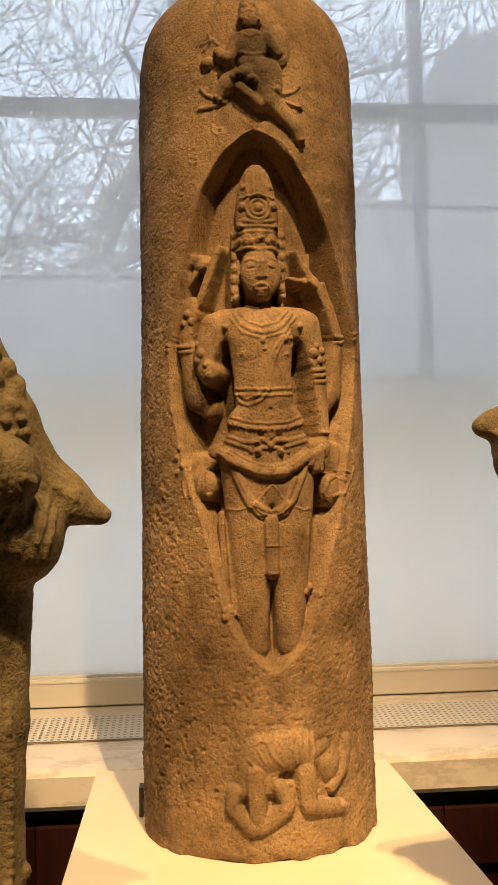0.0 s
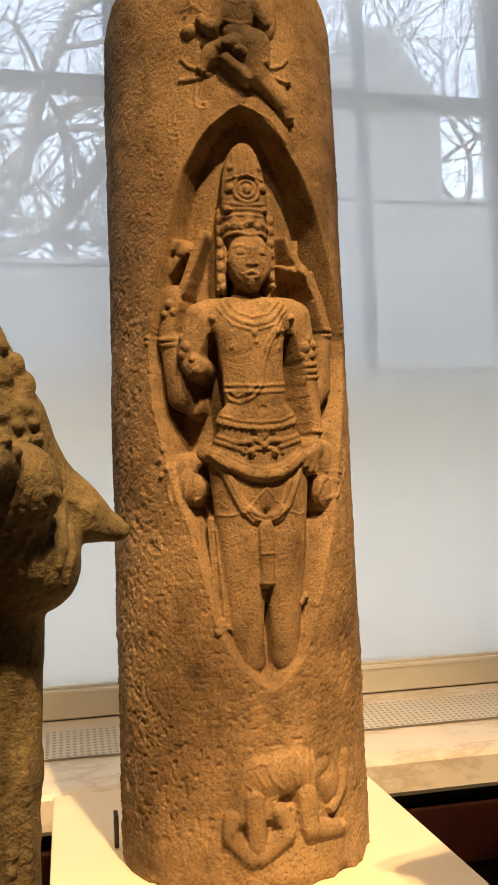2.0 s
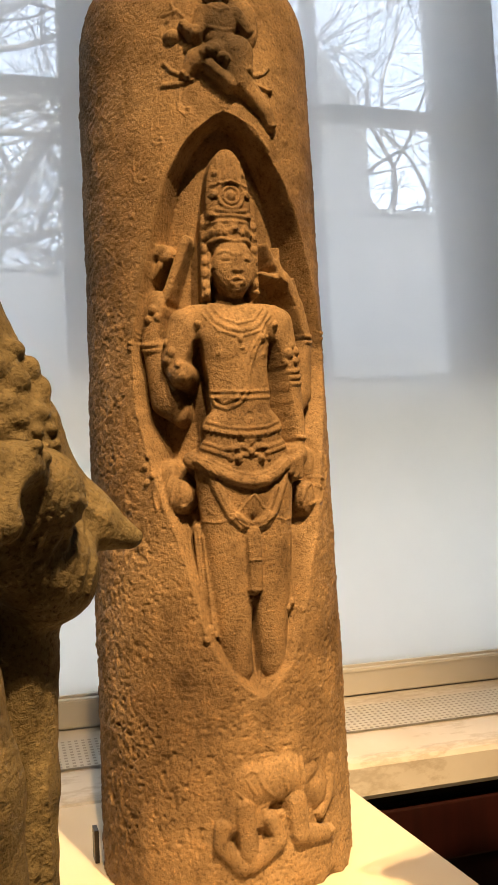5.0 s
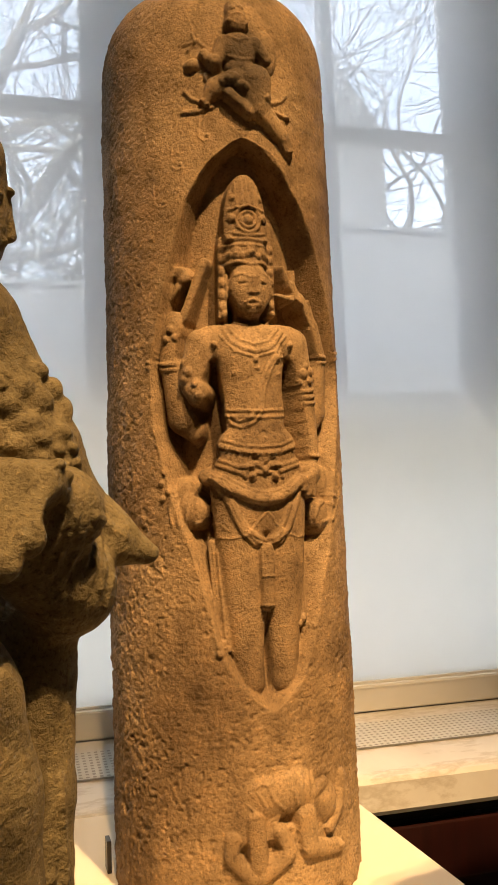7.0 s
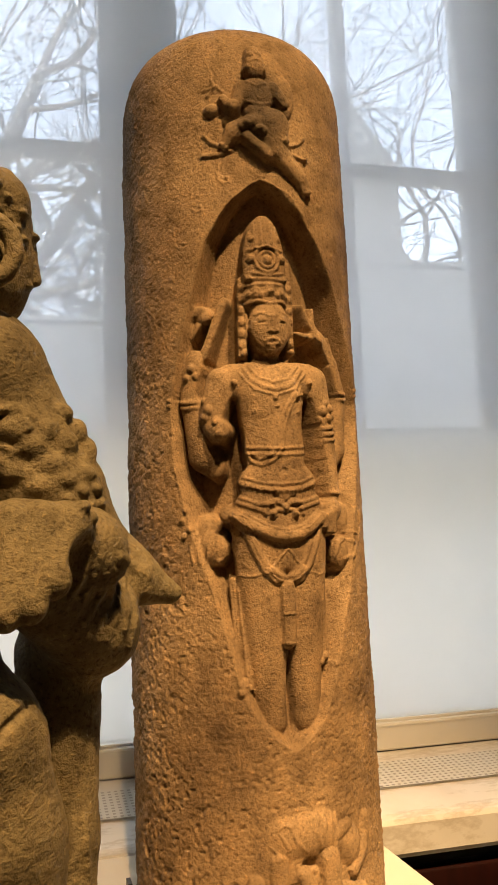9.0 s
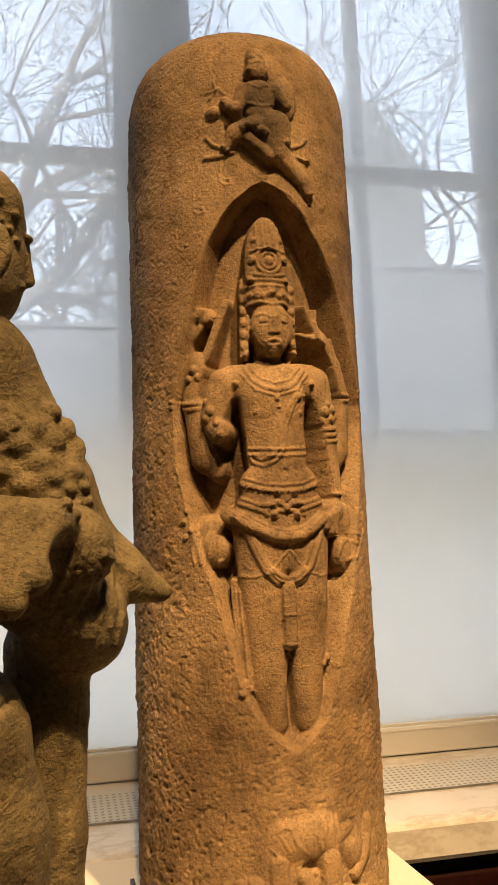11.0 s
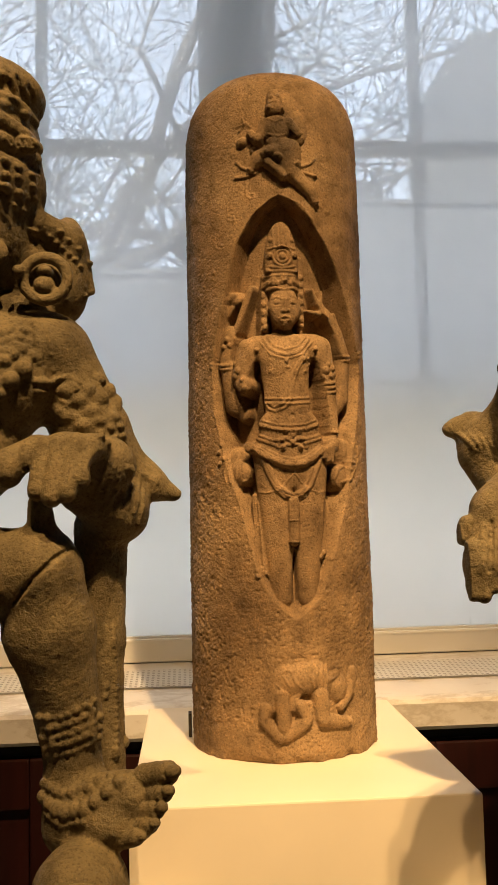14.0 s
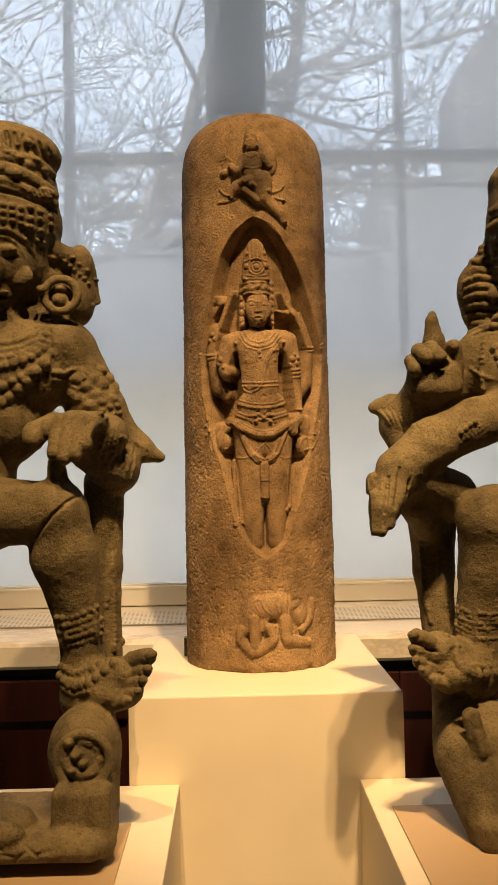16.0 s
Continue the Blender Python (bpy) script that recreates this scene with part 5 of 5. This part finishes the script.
def seated_figure_pointing():
    f = Solid((-0.26, -0.24, -0.01), (0.24, 0.27, 1.20), 0.002)
    # head, headdress and hair roll
    f.ell((0.081, 0.070, 0.929), (0.090, 0.085, 0.087), 12)
    f.cap((0.087, 0.080, 0.990), (0.089, 0.080, 1.049), 0.109, 0.103, 12)
    f.ell((0.090, 0.080, 1.079), (0.103, 0.090, 0.038), 12)
    f.cap((-0.009, 0.110, 0.960), (-0.023, 0.130, 0.915), 0.021, 0.035, 12)
    f.ell((-0.023, 0.130, 0.895), (0.039, 0.050, 0.054), 12)
    f.cap((-0.025, 0.130, 0.855), (-0.012, 0.110, 0.812), 0.029, 0.025, 12)
    f.cap((-0.003, 0.080, 0.933), (0.013, 0.070, 0.901), 0.013, 0.015, 12)
    f.ring((-0.003, 0.045, 0.820), 0.024, 0.007, 85, -10, 3)
    f.ell((0.050, -0.010, 0.873), (0.023, 0.030, 0.027), 12)
    # neck, chest and shoulder
    f.cap((0.083, 0.080, 0.863), (0.081, 0.080, 0.805), 0.059, 0.066, 12)
    f.ell((0.065, 0.070, 0.741), (0.132, 0.085, 0.094), 12)
    f.ell((0.081, 0.070, 0.650), (0.094, 0.080, 0.090), 12)
    f.ell((0.092, 0.070, 0.564), (0.071, 0.080, 0.085), 12)
    f.cap((-0.030, 0.080, 0.780), (0.192, 0.080, 0.784), 0.047, 0.049, 20)
    f.cap((-0.015, 0.070, 0.805), (-0.051, 0.050, 0.764), 0.013, 0.011, 4)
    # raised hand with pointing finger, bent rear arm and scarf end
    f.cap((-0.039, 0.090, 0.770), (-0.124, 0.110, 0.696), 0.046, 0.043, 12)
    f.cap((-0.124, 0.110, 0.694), (-0.176, 0.110, 0.677), 0.041, 0.035, 12)
    f.cap((-0.167, 0.115, 0.687), (-0.209, 0.118, 0.696), 0.029, 0.012, 12)
    f.cap((-0.191, 0.120, 0.705), (-0.221, 0.118, 0.696), 0.014, 0.007, 12)
    f.cap((-0.181, 0.100, 0.657), (-0.157, 0.080, 0.617), 0.031, 0.036, 12)
    f.cap((-0.173, 0.090, 0.671), (-0.130, 0.060, 0.729), 0.033, 0.037, 12)
    f.ell((-0.128, 0.045, 0.742), (0.046, 0.040, 0.041), 12)
    f.ell((-0.128, 0.040, 0.718), (0.043, 0.035, 0.024), 12)
    f.cap((-0.130, 0.037, 0.796), (-0.134, 0.032, 0.831), 0.018, 0.010, 4)
    f.cap((-0.134, 0.032, 0.829), (-0.133, 0.030, 0.840), 0.010, 0.006, 4)
    f.cap((-0.131, 0.037, 0.764), (-0.130, 0.037, 0.796), 0.018, 0.018, 4)
    f.cap((-0.158, 0.025, 0.780), (-0.150, 0.005, 0.767), 0.013, 0.013, 3)
    f.cap((-0.141, 0.015, 0.781), (-0.131, 0.000, 0.766), 0.014, 0.013, 3)
    f.cap((-0.170, 0.030, 0.764), (-0.167, 0.015, 0.748), 0.011, 0.012, 3)
    f.cap((-0.095, 0.035, 0.754), (-0.101, 0.025, 0.784), 0.014, 0.014, 4)
    f.ell((-0.103, 0.017, 0.785), (0.009, 0.012, 0.011), 2)
    f.cut((-0.127, 0.010, 0.756), (0.015, 0.020, 0.011), 4)
    # forearm laid over the knee with hanging hand
    f.cap((-0.008, 0.030, 0.677), (-0.070, 0.010, 0.660), 0.040, 0.038, 12)
    f.cap((-0.070, 0.010, 0.660), (-0.149, -0.010, 0.626), 0.038, 0.039, 12)
    f.cap((-0.149, -0.010, 0.626), (-0.208, -0.030, 0.586), 0.039, 0.033, 12)
    f.cap((-0.208, -0.030, 0.579), (-0.235, -0.050, 0.527), 0.032, 0.026, 12)
    f.cap((-0.235, -0.050, 0.527), (-0.247, -0.055, 0.502), 0.021, 0.014, 12)
    f.cap((-0.246, -0.030, 0.571), (-0.253, -0.030, 0.558), 0.012, 0.011, 4)
    f.cap((-0.228, -0.060, 0.544), (-0.230, -0.065, 0.502), 0.012, 0.009, 3)
    f.cap((-0.206, -0.050, 0.565), (-0.218, -0.060, 0.536), 0.014, 0.011, 3)
    f.cap((-0.249, -0.055, 0.545), (-0.253, -0.060, 0.495), 0.012, 0.010, 3)
    f.cap((-0.240, -0.060, 0.527), (-0.242, -0.065, 0.492), 0.011, 0.009, 3)
    f.cap((-0.171, 0.000, 0.569), (-0.105, 0.050, 0.540), 0.036, 0.043, 12)
    f.cap((-0.168, 0.020, 0.533), (-0.139, 0.070, 0.493), 0.033, 0.028, 12)
    # legs, back strut and support
    f.cap((-0.127, 0.100, 0.511), (-0.127, 0.100, 0.415), 0.042, 0.033, 12)
    f.cap((-0.127, 0.100, 0.415), (-0.125, 0.080, 0.304), 0.033, 0.027, 12)
    f.cap((0.108, 0.020, 0.500), (-0.046, 0.000, 0.506), 0.060, 0.052, 12)
    f.ell((-0.056, -0.005, 0.509), (0.054, 0.050, 0.047), 12)
    f.cap((-0.057, 0.000, 0.495), (-0.055, 0.015, 0.422), 0.052, 0.049, 12)
    f.cap((-0.055, 0.015, 0.422), (-0.071, 0.030, 0.320), 0.047, 0.042, 12)
    f.cap((-0.071, 0.030, 0.293), (-0.083, 0.025, 0.258), 0.042, 0.044, 12)
    f.cap((-0.090, 0.015, 0.265), (-0.152, -0.020, 0.305), 0.042, 0.028, 12)
    f.ell((-0.128, -0.010, 0.267), (0.045, 0.045, 0.030), 12)
    f.cap((-0.164, -0.030, 0.316), (-0.191, -0.055, 0.331), 0.015, 0.013, 3)
    f.ell((-0.199, -0.066, 0.336), (0.009, 0.006, 0.007), 1)
    f.cap((-0.166, -0.030, 0.295), (-0.194, -0.057, 0.311), 0.012, 0.011, 3)
    f.ell((-0.201, -0.066, 0.316), (0.007, 0.006, 0.006), 1)
    f.cap((-0.161, -0.030, 0.277), (-0.190, -0.059, 0.294), 0.011, 0.010, 3)
    f.ell((-0.196, -0.066, 0.299), (0.007, 0.006, 0.006), 1)
    f.cap((-0.153, -0.030, 0.262), (-0.182, -0.061, 0.279), 0.011, 0.009, 3)
    f.ell((-0.188, -0.066, 0.284), (0.006, 0.006, 0.005), 1)
    f.cap((-0.138, -0.030, 0.247), (-0.168, -0.063, 0.266), 0.011, 0.009, 3)
    f.ell((-0.173, -0.066, 0.270), (0.006, 0.006, 0.005), 1)
    f.ell((-0.074, 0.010, 0.164), (0.076, 0.075, 0.056), 12)
    f.cap((-0.119, 0.030, 0.231), (-0.105, 0.025, 0.134), 0.033, 0.048, 12)
    f.cap((-0.104, -0.020, 0.138), (-0.092, -0.080, 0.058), 0.057, 0.041, 12)
    f.box((-0.087, -0.085, 0.055), (0.035, 0.045, 0.025), 0.015, 8)
    f.cap((-0.113, -0.060, 0.210), (-0.103, -0.065, 0.161), 0.014, 0.015, 6)
    f.cut((-0.125, -0.040, 0.188), (0.017, 0.020, 0.009), 6)
    f.cap((0.108, 0.020, 0.500), (0.171, -0.020, 0.464), 0.060, 0.050, 12)
    f.cap((0.171, -0.020, 0.464), (0.190, 0.010, 0.264), 0.048, 0.040, 12)
    f.cap((0.190, 0.010, 0.264), (0.190, 0.020, 0.029), 0.040, 0.033, 12)
    f.cap((0.190, 0.020, 0.020), (0.173, -0.060, 0.017), 0.036, 0.026, 12)
    f.cap((0.201, 0.080, 0.774), (0.264, 0.080, 0.647), 0.049, 0.046, 12)
    f.cap((0.264, 0.080, 0.647), (0.139, 0.000, 0.581), 0.044, 0.036, 12)
    f.ell((0.116, -0.010, 0.572), (0.034, 0.040, 0.030), 12)
    f.ell((0.103, 0.080, 0.478), (0.114, 0.090, 0.057), 12)
    f.box((0.029, -0.090, 0.052), (0.118, 0.085, 0.015), 0.02, 8)
    # carved detail
    f.ridge(-0.0036, (-0.042, 1.062), (-0.048, 1.023))
    f.ridge(-0.0036, (-0.029, 1.065), (-0.035, 1.025))
    f.ridge(-0.0036, (-0.016, 1.067), (-0.021, 1.027))
    f.ridge(-0.0036, (-0.003, 1.070), (-0.007, 1.028))
    f.ridge(-0.0036, (0.010, 1.072), (0.007, 1.030))
    f.ridge(-0.0036, (0.023, 1.075), (0.021, 1.032))
    f.ridge(-0.0036, (0.036, 1.078), (0.034, 1.033))
    f.ridge(-0.0036, (0.049, 1.080), (0.048, 1.035))
    f.ridge(-0.0036, (0.062, 1.083), (0.062, 1.037))
    f.ridge(0.0081, (-0.053, 1.010), (-0.023, 1.019), (0.014, 1.022), (0.055, 1.025))
    f.ridge(0.0090, (-0.050, 0.983), (-0.015, 0.993), (0.022, 0.996), (0.054, 0.998))
    f.stud(-0.039, 0.975, 0.0054, 0.0054, 0.007, 2)
    f.stud(-0.039, 0.961, 0.0054, 0.0054, 0.007, 2)
    f.stud(-0.040, 0.948, 0.0054, 0.0054, 0.007, 2)
    f.stud(-0.026, 0.970, 0.0054, 0.0054, 0.007, 2)
    f.stud(-0.027, 0.962, 0.0054, 0.0054, 0.007, 2)
    f.stud(-0.027, 0.948, 0.0054, 0.0054, 0.007, 2)
    f.stud(-0.014, 0.971, 0.0054, 0.0054, 0.007, 2)
    f.stud(-0.014, 0.957, 0.0054, 0.0054, 0.007, 2)
    f.stud(-0.014, 0.949, 0.0054, 0.0054, 0.007, 2)
    f.stud(-0.001, 0.972, 0.0054, 0.0054, 0.007, 2)
    f.stud(-0.001, 0.958, 0.0054, 0.0054, 0.007, 2)
    f.stud(-0.002, 0.944, 0.0054, 0.0054, 0.007, 2)
    f.stud(0.012, 0.973, 0.0054, 0.0054, 0.007, 2)
    f.stud(0.012, 0.959, 0.0054, 0.0054, 0.007, 2)
    f.stud(0.011, 0.945, 0.0054, 0.0054, 0.007, 2)
    f.stud(0.025, 0.973, 0.0054, 0.0054, 0.007, 2)
    f.stud(0.025, 0.960, 0.0054, 0.0054, 0.007, 2)
    f.stud(0.024, 0.946, 0.0054, 0.0054, 0.007, 2)
    f.stud(0.038, 0.974, 0.0054, 0.0054, 0.007, 2)
    f.stud(0.037, 0.960, 0.0054, 0.0054, 0.007, 2)
    f.stud(0.037, 0.947, 0.0054, 0.0054, 0.007, 2)
    f.stud(0.051, 0.969, 0.0054, 0.0054, 0.007, 2)
    f.stud(0.050, 0.961, 0.0054, 0.0054, 0.007, 2)
    f.stud(0.050, 0.947, 0.0054, 0.0054, 0.007, 2)
    f.ridge(0.0041, (-0.044, 0.941), (-0.040, 0.947), (-0.003, 0.939))
    f.ridge(-0.0027, (-0.042, 0.933), (-0.040, 0.938), (-0.004, 0.931))
    f.ridge(0.0041, (-0.050, 0.926), (-0.040, 0.932), (-0.004, 0.924))
    f.ridge(-0.0027, (-0.049, 0.918), (-0.041, 0.923), (-0.004, 0.916))
    f.ridge(0.0041, (-0.057, 0.910), (-0.041, 0.916), (-0.004, 0.910))
    f.ridge(-0.0027, (-0.055, 0.902), (-0.041, 0.907), (-0.005, 0.902))
    f.ridge(0.0041, (-0.063, 0.895), (-0.041, 0.900), (-0.005, 0.895))
    f.ridge(-0.0027, (-0.061, 0.887), (-0.042, 0.892), (-0.005, 0.887))
    f.ridge(0.0041, (-0.069, 0.879), (-0.042, 0.885), (-0.005, 0.880))
    f.ridge(-0.0027, (-0.068, 0.872), (-0.042, 0.876), (-0.005, 0.873))
    f.ridge(0.0041, (-0.076, 0.864), (-0.042, 0.869), (-0.006, 0.866))
    f.ridge(-0.0027, (-0.074, 0.856), (-0.043, 0.860), (-0.006, 0.858))
    f.ridge(0.0041, (-0.070, 0.848), (-0.043, 0.854), (-0.006, 0.851))
    f.ridge(-0.0027, (-0.069, 0.841), (-0.043, 0.845), (-0.006, 0.843))
    f.ridge(0.0041, (-0.065, 0.833), (-0.043, 0.838), (-0.007, 0.837))
    f.ridge(-0.0027, (-0.063, 0.825), (-0.044, 0.829), (-0.007, 0.829))
    f.ridge(0.0041, (-0.060, 0.817), (-0.044, 0.823), (-0.007, 0.822))
    f.ridge(-0.0027, (-0.058, 0.809), (-0.044, 0.814), (-0.007, 0.814))
    f.stud(-0.014, 0.883, 0.0107, 0.0143, 0.008, 2)
    f.bead_row(0.0081, 9, (-0.017, 0.792), (-0.000, 0.746), (0.040, 0.718))
    f.bead_row(0.0099, 9, (-0.031, 0.781), (-0.015, 0.727), (0.039, 0.689))
    f.bead_row(0.0054, 12, (-0.047, 0.792), (-0.054, 0.747), (-0.050, 0.711))
    f.ridge(0.0027, (-0.070, 0.756), (-0.054, 0.738), (-0.038, 0.731))
    f.ridge(0.0032, (-0.212, 0.689), (-0.199, 0.664))
    f.ridge(0.0032, (-0.203, 0.686), (-0.191, 0.659))
    f.ridge(0.0032, (-0.195, 0.683), (-0.184, 0.654))
    f.ridge(0.0032, (-0.186, 0.680), (-0.176, 0.649))
    f.ridge(0.0032, (-0.178, 0.677), (-0.169, 0.644))
    f.ridge(0.0032, (-0.137, 0.666), (-0.129, 0.646), (-0.112, 0.626))
    f.ridge(0.0032, (-0.130, 0.669), (-0.122, 0.648), (-0.105, 0.630))
    f.ridge(0.0032, (-0.123, 0.672), (-0.115, 0.649), (-0.099, 0.633))
    f.ridge(0.0032, (-0.116, 0.675), (-0.107, 0.651), (-0.093, 0.637))
    f.ridge(0.0032, (-0.108, 0.678), (-0.100, 0.653), (-0.086, 0.640))
    f.ridge(0.0032, (-0.101, 0.681), (-0.093, 0.654), (-0.080, 0.643))
    f.ridge(0.0032, (-0.094, 0.684), (-0.086, 0.656), (-0.074, 0.647))
    f.stud(-0.111, 0.642, 0.0053, 0.0053, 0.006, 2)
    f.stud(-0.103, 0.647, 0.0053, 0.0053, 0.006, 2)
    f.stud(-0.095, 0.653, 0.0053, 0.0053, 0.006, 2)
    f.stud(-0.087, 0.658, 0.0053, 0.0053, 0.006, 2)
    f.ridge(-0.0023, (-0.212, 0.588), (-0.223, 0.526))
    f.ridge(-0.0023, (-0.229, 0.575), (-0.239, 0.518))
    f.ridge(-0.0023, (-0.197, 0.570), (-0.203, 0.535))
    f.ridge(0.0023, (-0.238, 0.571), (-0.246, 0.527), (-0.243, 0.492))
    f.bead_row(0.0054, 22, (-0.153, 0.465), (-0.150, 0.390), (-0.140, 0.320))
    f.bead_row(0.0045, 12, (-0.117, 0.367), (-0.093, 0.357), (-0.055, 0.358))
    f.bead_row(0.0045, 12, (-0.116, 0.359), (-0.093, 0.350), (-0.055, 0.350))
    f.bead_row(0.0045, 12, (-0.114, 0.351), (-0.093, 0.342), (-0.056, 0.343))
    f.bead_row(0.0045, 12, (-0.113, 0.343), (-0.093, 0.334), (-0.056, 0.335))
    f.bead_row(0.0045, 12, (-0.111, 0.335), (-0.094, 0.326), (-0.056, 0.327))
    f.bead_row(0.0045, 12, (-0.110, 0.327), (-0.094, 0.318), (-0.057, 0.319))
    f.ridge(0.0036, (-0.087, 0.363), (-0.089, 0.314))
    f.ridge(0.0036, (-0.069, 0.362), (-0.071, 0.313))
    f.bead_row(0.0099, 9, (-0.130, 0.300), (-0.120, 0.279), (-0.094, 0.267), (-0.042, 0.265))
    f.bead_row(0.0054, 14, (-0.119, 0.302), (-0.107, 0.284), (-0.086, 0.277), (-0.040, 0.276))
    f.stud(-0.137, 0.313, 0.0071, 0.0071, 0.006, 2)
    f.stud(-0.124, 0.311, 0.0053, 0.0053, 0.005, 2)
    f.ridge(-0.0027, (-0.178, 0.312), (-0.158, 0.305))
    f.ridge(-0.0027, (-0.176, 0.295), (-0.157, 0.286))
    f.ridge(-0.0027, (-0.170, 0.279), (-0.150, 0.270))
    f.ridge(0.0072, (-0.110, 0.216), (-0.108, 0.184), (-0.102, 0.159))
    f.ridge(-0.0027, (-0.143, 0.212), (-0.125, 0.227), (-0.099, 0.231))
    f.ridge(-0.0036, (-0.176, 0.249), (-0.142, 0.238), (-0.099, 0.235))
    ob = f.skin("seated_stone_figure", STONE_FIGURE, 1.0)
    ob.location = (0.52, 0.72, 0.865 - FOOT_R)
    return tagged(ob, "olive-brown granite seated figure raising a pointing finger", "sculpture", "flanking stone figures")


FOOT_L = FOOT_R = 0.03
seated_figure_on_scroll()
seated_figure_pointing()

# small dark restraint beside the pillar's foot
clip = box("mounting_clip", (-0.0595, 1.30, 1.021), (-0.0535, 1.325, 1.062), STEEL, 0.001)
tagged(clip, "small dark steel clip holding the pillar's foot", "clip")

# ---- outside: lawn, bare trees, a plain house ----
bm = bmesh.new()
gv = [bm.verts.new(p) for p in ((-900, 2.4, -0.4), (900, 2.4, -0.4), (900, 1500, -0.4), (-900, 1500, -0.4))]
bm.faces.new(gv)
tagged(part("ground", bm, LAWN), "pale gravel ground outside the window", "ground", kind="structure")


def tube(verts, faces, p, q, r0, r1, sides):
    way = (q - p).normalized()
    a = way.orthogonal().normalized()
    b = way.cross(a)
    k = len(verts)
    for c, r in ((p, r0), (q, r1)):
        for i in range(sides):
            t = 2 * math.pi * i / sides
            verts.append(c + (a * math.cos(t) + b * math.sin(t)) * r)
    for i in range(sides):
        j = (i + 1) % sides
        faces.append((k + i, k + j, k + sides + j, k + sides + i))


def bare_tree(x, y, radius, seed, low):
    rng = random.Random(seed)
    top = new("bare_tree")
    top.location = (x, y, -0.4)
    tagged(top, "bare winter tree with many thin branches outside", "tree", "trees outside")
    trunk, crown = ([], []), ([], [])

    def grow(p, way, length, r, depth):
        store = trunk if depth < 2 else crown
        steps = 7 if depth < 3 else 5
        drift = Vector((rng.gauss(0, 0.10), rng.gauss(0, 0.10), rng.gauss(0.03, 0.06)))
        for i in range(steps):
            bend = 0.08 if depth == 0 else 0.17
            way = (way + drift + Vector((rng.gauss(0, bend), rng.gauss(0, bend), rng.gauss(0.0, bend * 0.8)))).normalized()
            q = p + way * (length / steps)
            r1 = max(r * (0.96 if depth < 2 else 0.9), 0.008)
            tube(*store, p, q, r, r1, 8 if depth < 2 else 5 if depth < 4 else 3)
            p, r = q, r1
            if depth < 5 and (depth > 0 or i >= 3) and rng.random() < (0.75, 0.46, 0.40, 0.35, 0.28)[depth]:
                side = Vector((rng.gauss(0, 1), rng.gauss(0, 0.8), rng.gauss(0.0, 0.45))).normalized()
                grow(p, (way * 0.6 + side * 0.8).normalized(), length * rng.uniform(0.5, 0.8), r * rng.uniform(0.45, 0.72), depth + 1)
        if depth < 5:
            for s in range(2):
                side = Vector((rng.gauss(0, 1), rng.gauss(0, 0.8), rng.gauss(0.1, 0.5))).normalized()
                grow(p, (way + side * 0.6).normalized(), length * rng.uniform(0.6, 0.8), r * 0.62, depth + 1)

    grow(Vector((0, 0, 0)), Vector((rng.gauss(0, 0.06), 0, 1)), low, radius, 0)
    for name, (v, fc) in (("trunk", trunk), ("crown", crown)):
        ob = raw_mesh(name, v, fc, BARK)
        ob.parent = top


for x, y, rad, seed, low in ((-3.6, 15.0, 0.27, 3, 6.2), (0.7, 17.0, 0.30, 8, 6.8), (5.0, 15.5, 0.26, 5, 6.0), (-7.4, 19, 0.28, 14, 7.0), (7.6, 18, 0.28, 9, 6.4), (9.6, 20, 0.28, 31, 6.2)):
    bare_tree(x, y, rad, seed, low)


def house(x, y, w, d, eaves, wing_x, wing_top, gable_x, gable_w, ridge):
    """Pale rendered house across the lawn: a long low wall, a higher wing and a gable."""
    top = new("house")
    top.location = (x, y, -0.4)
    tagged(top, "pale grey rendered house with a front gable outside", "house")
    bm = bmesh.new()
    box_into(bm, (-w / 2, 0, 0), (wing_x, d, eaves))
    part("wall", bm, RENDERED, top)
    bm = bmesh.new()
    box_into(bm, (wing_x, -0.3, 0), (w / 2, d, wing_top))
    part("wing", bm, RENDERED, top)
    box("roof", (-w / 2, -0.05, eaves + 0.001), (wing_x - 0.01, d, eaves + 0.06), RENDERED, 0, top)
    box("roof", (wing_x, -0.35, wing_top + 0.001), (w / 2, d, wing_top + 0.06), RENDERED, 0, top)
    bm = bmesh.new()
    g = gable_w / 2
    outline = ((-g, wing_top + 0.13), (g, wing_top + 0.13), (g, ridge - 0.9), (0.25 * g, ridge), (-0.25 * g, ridge), (-g, ridge - 0.9))
    front = [bm.verts.new((gable_x + p, 0.4, z)) for p, z in outline]
    rear = [bm.verts.new((gable_x + p, d, z)) for p, z in outline]
    bm.faces.new(front), bm.faces.new(rear[::-1])
    for i in range(6):
        j = (i + 1) % 6
        bm.faces.new((front[j], front[i], rear[i], rear[j]))
    part("gable", bm, RENDERED, top)


house(0.0, 10.0, 40, 1.2, 4.6, 1.9, 5.35, 3.9, 1.7, 7.9)
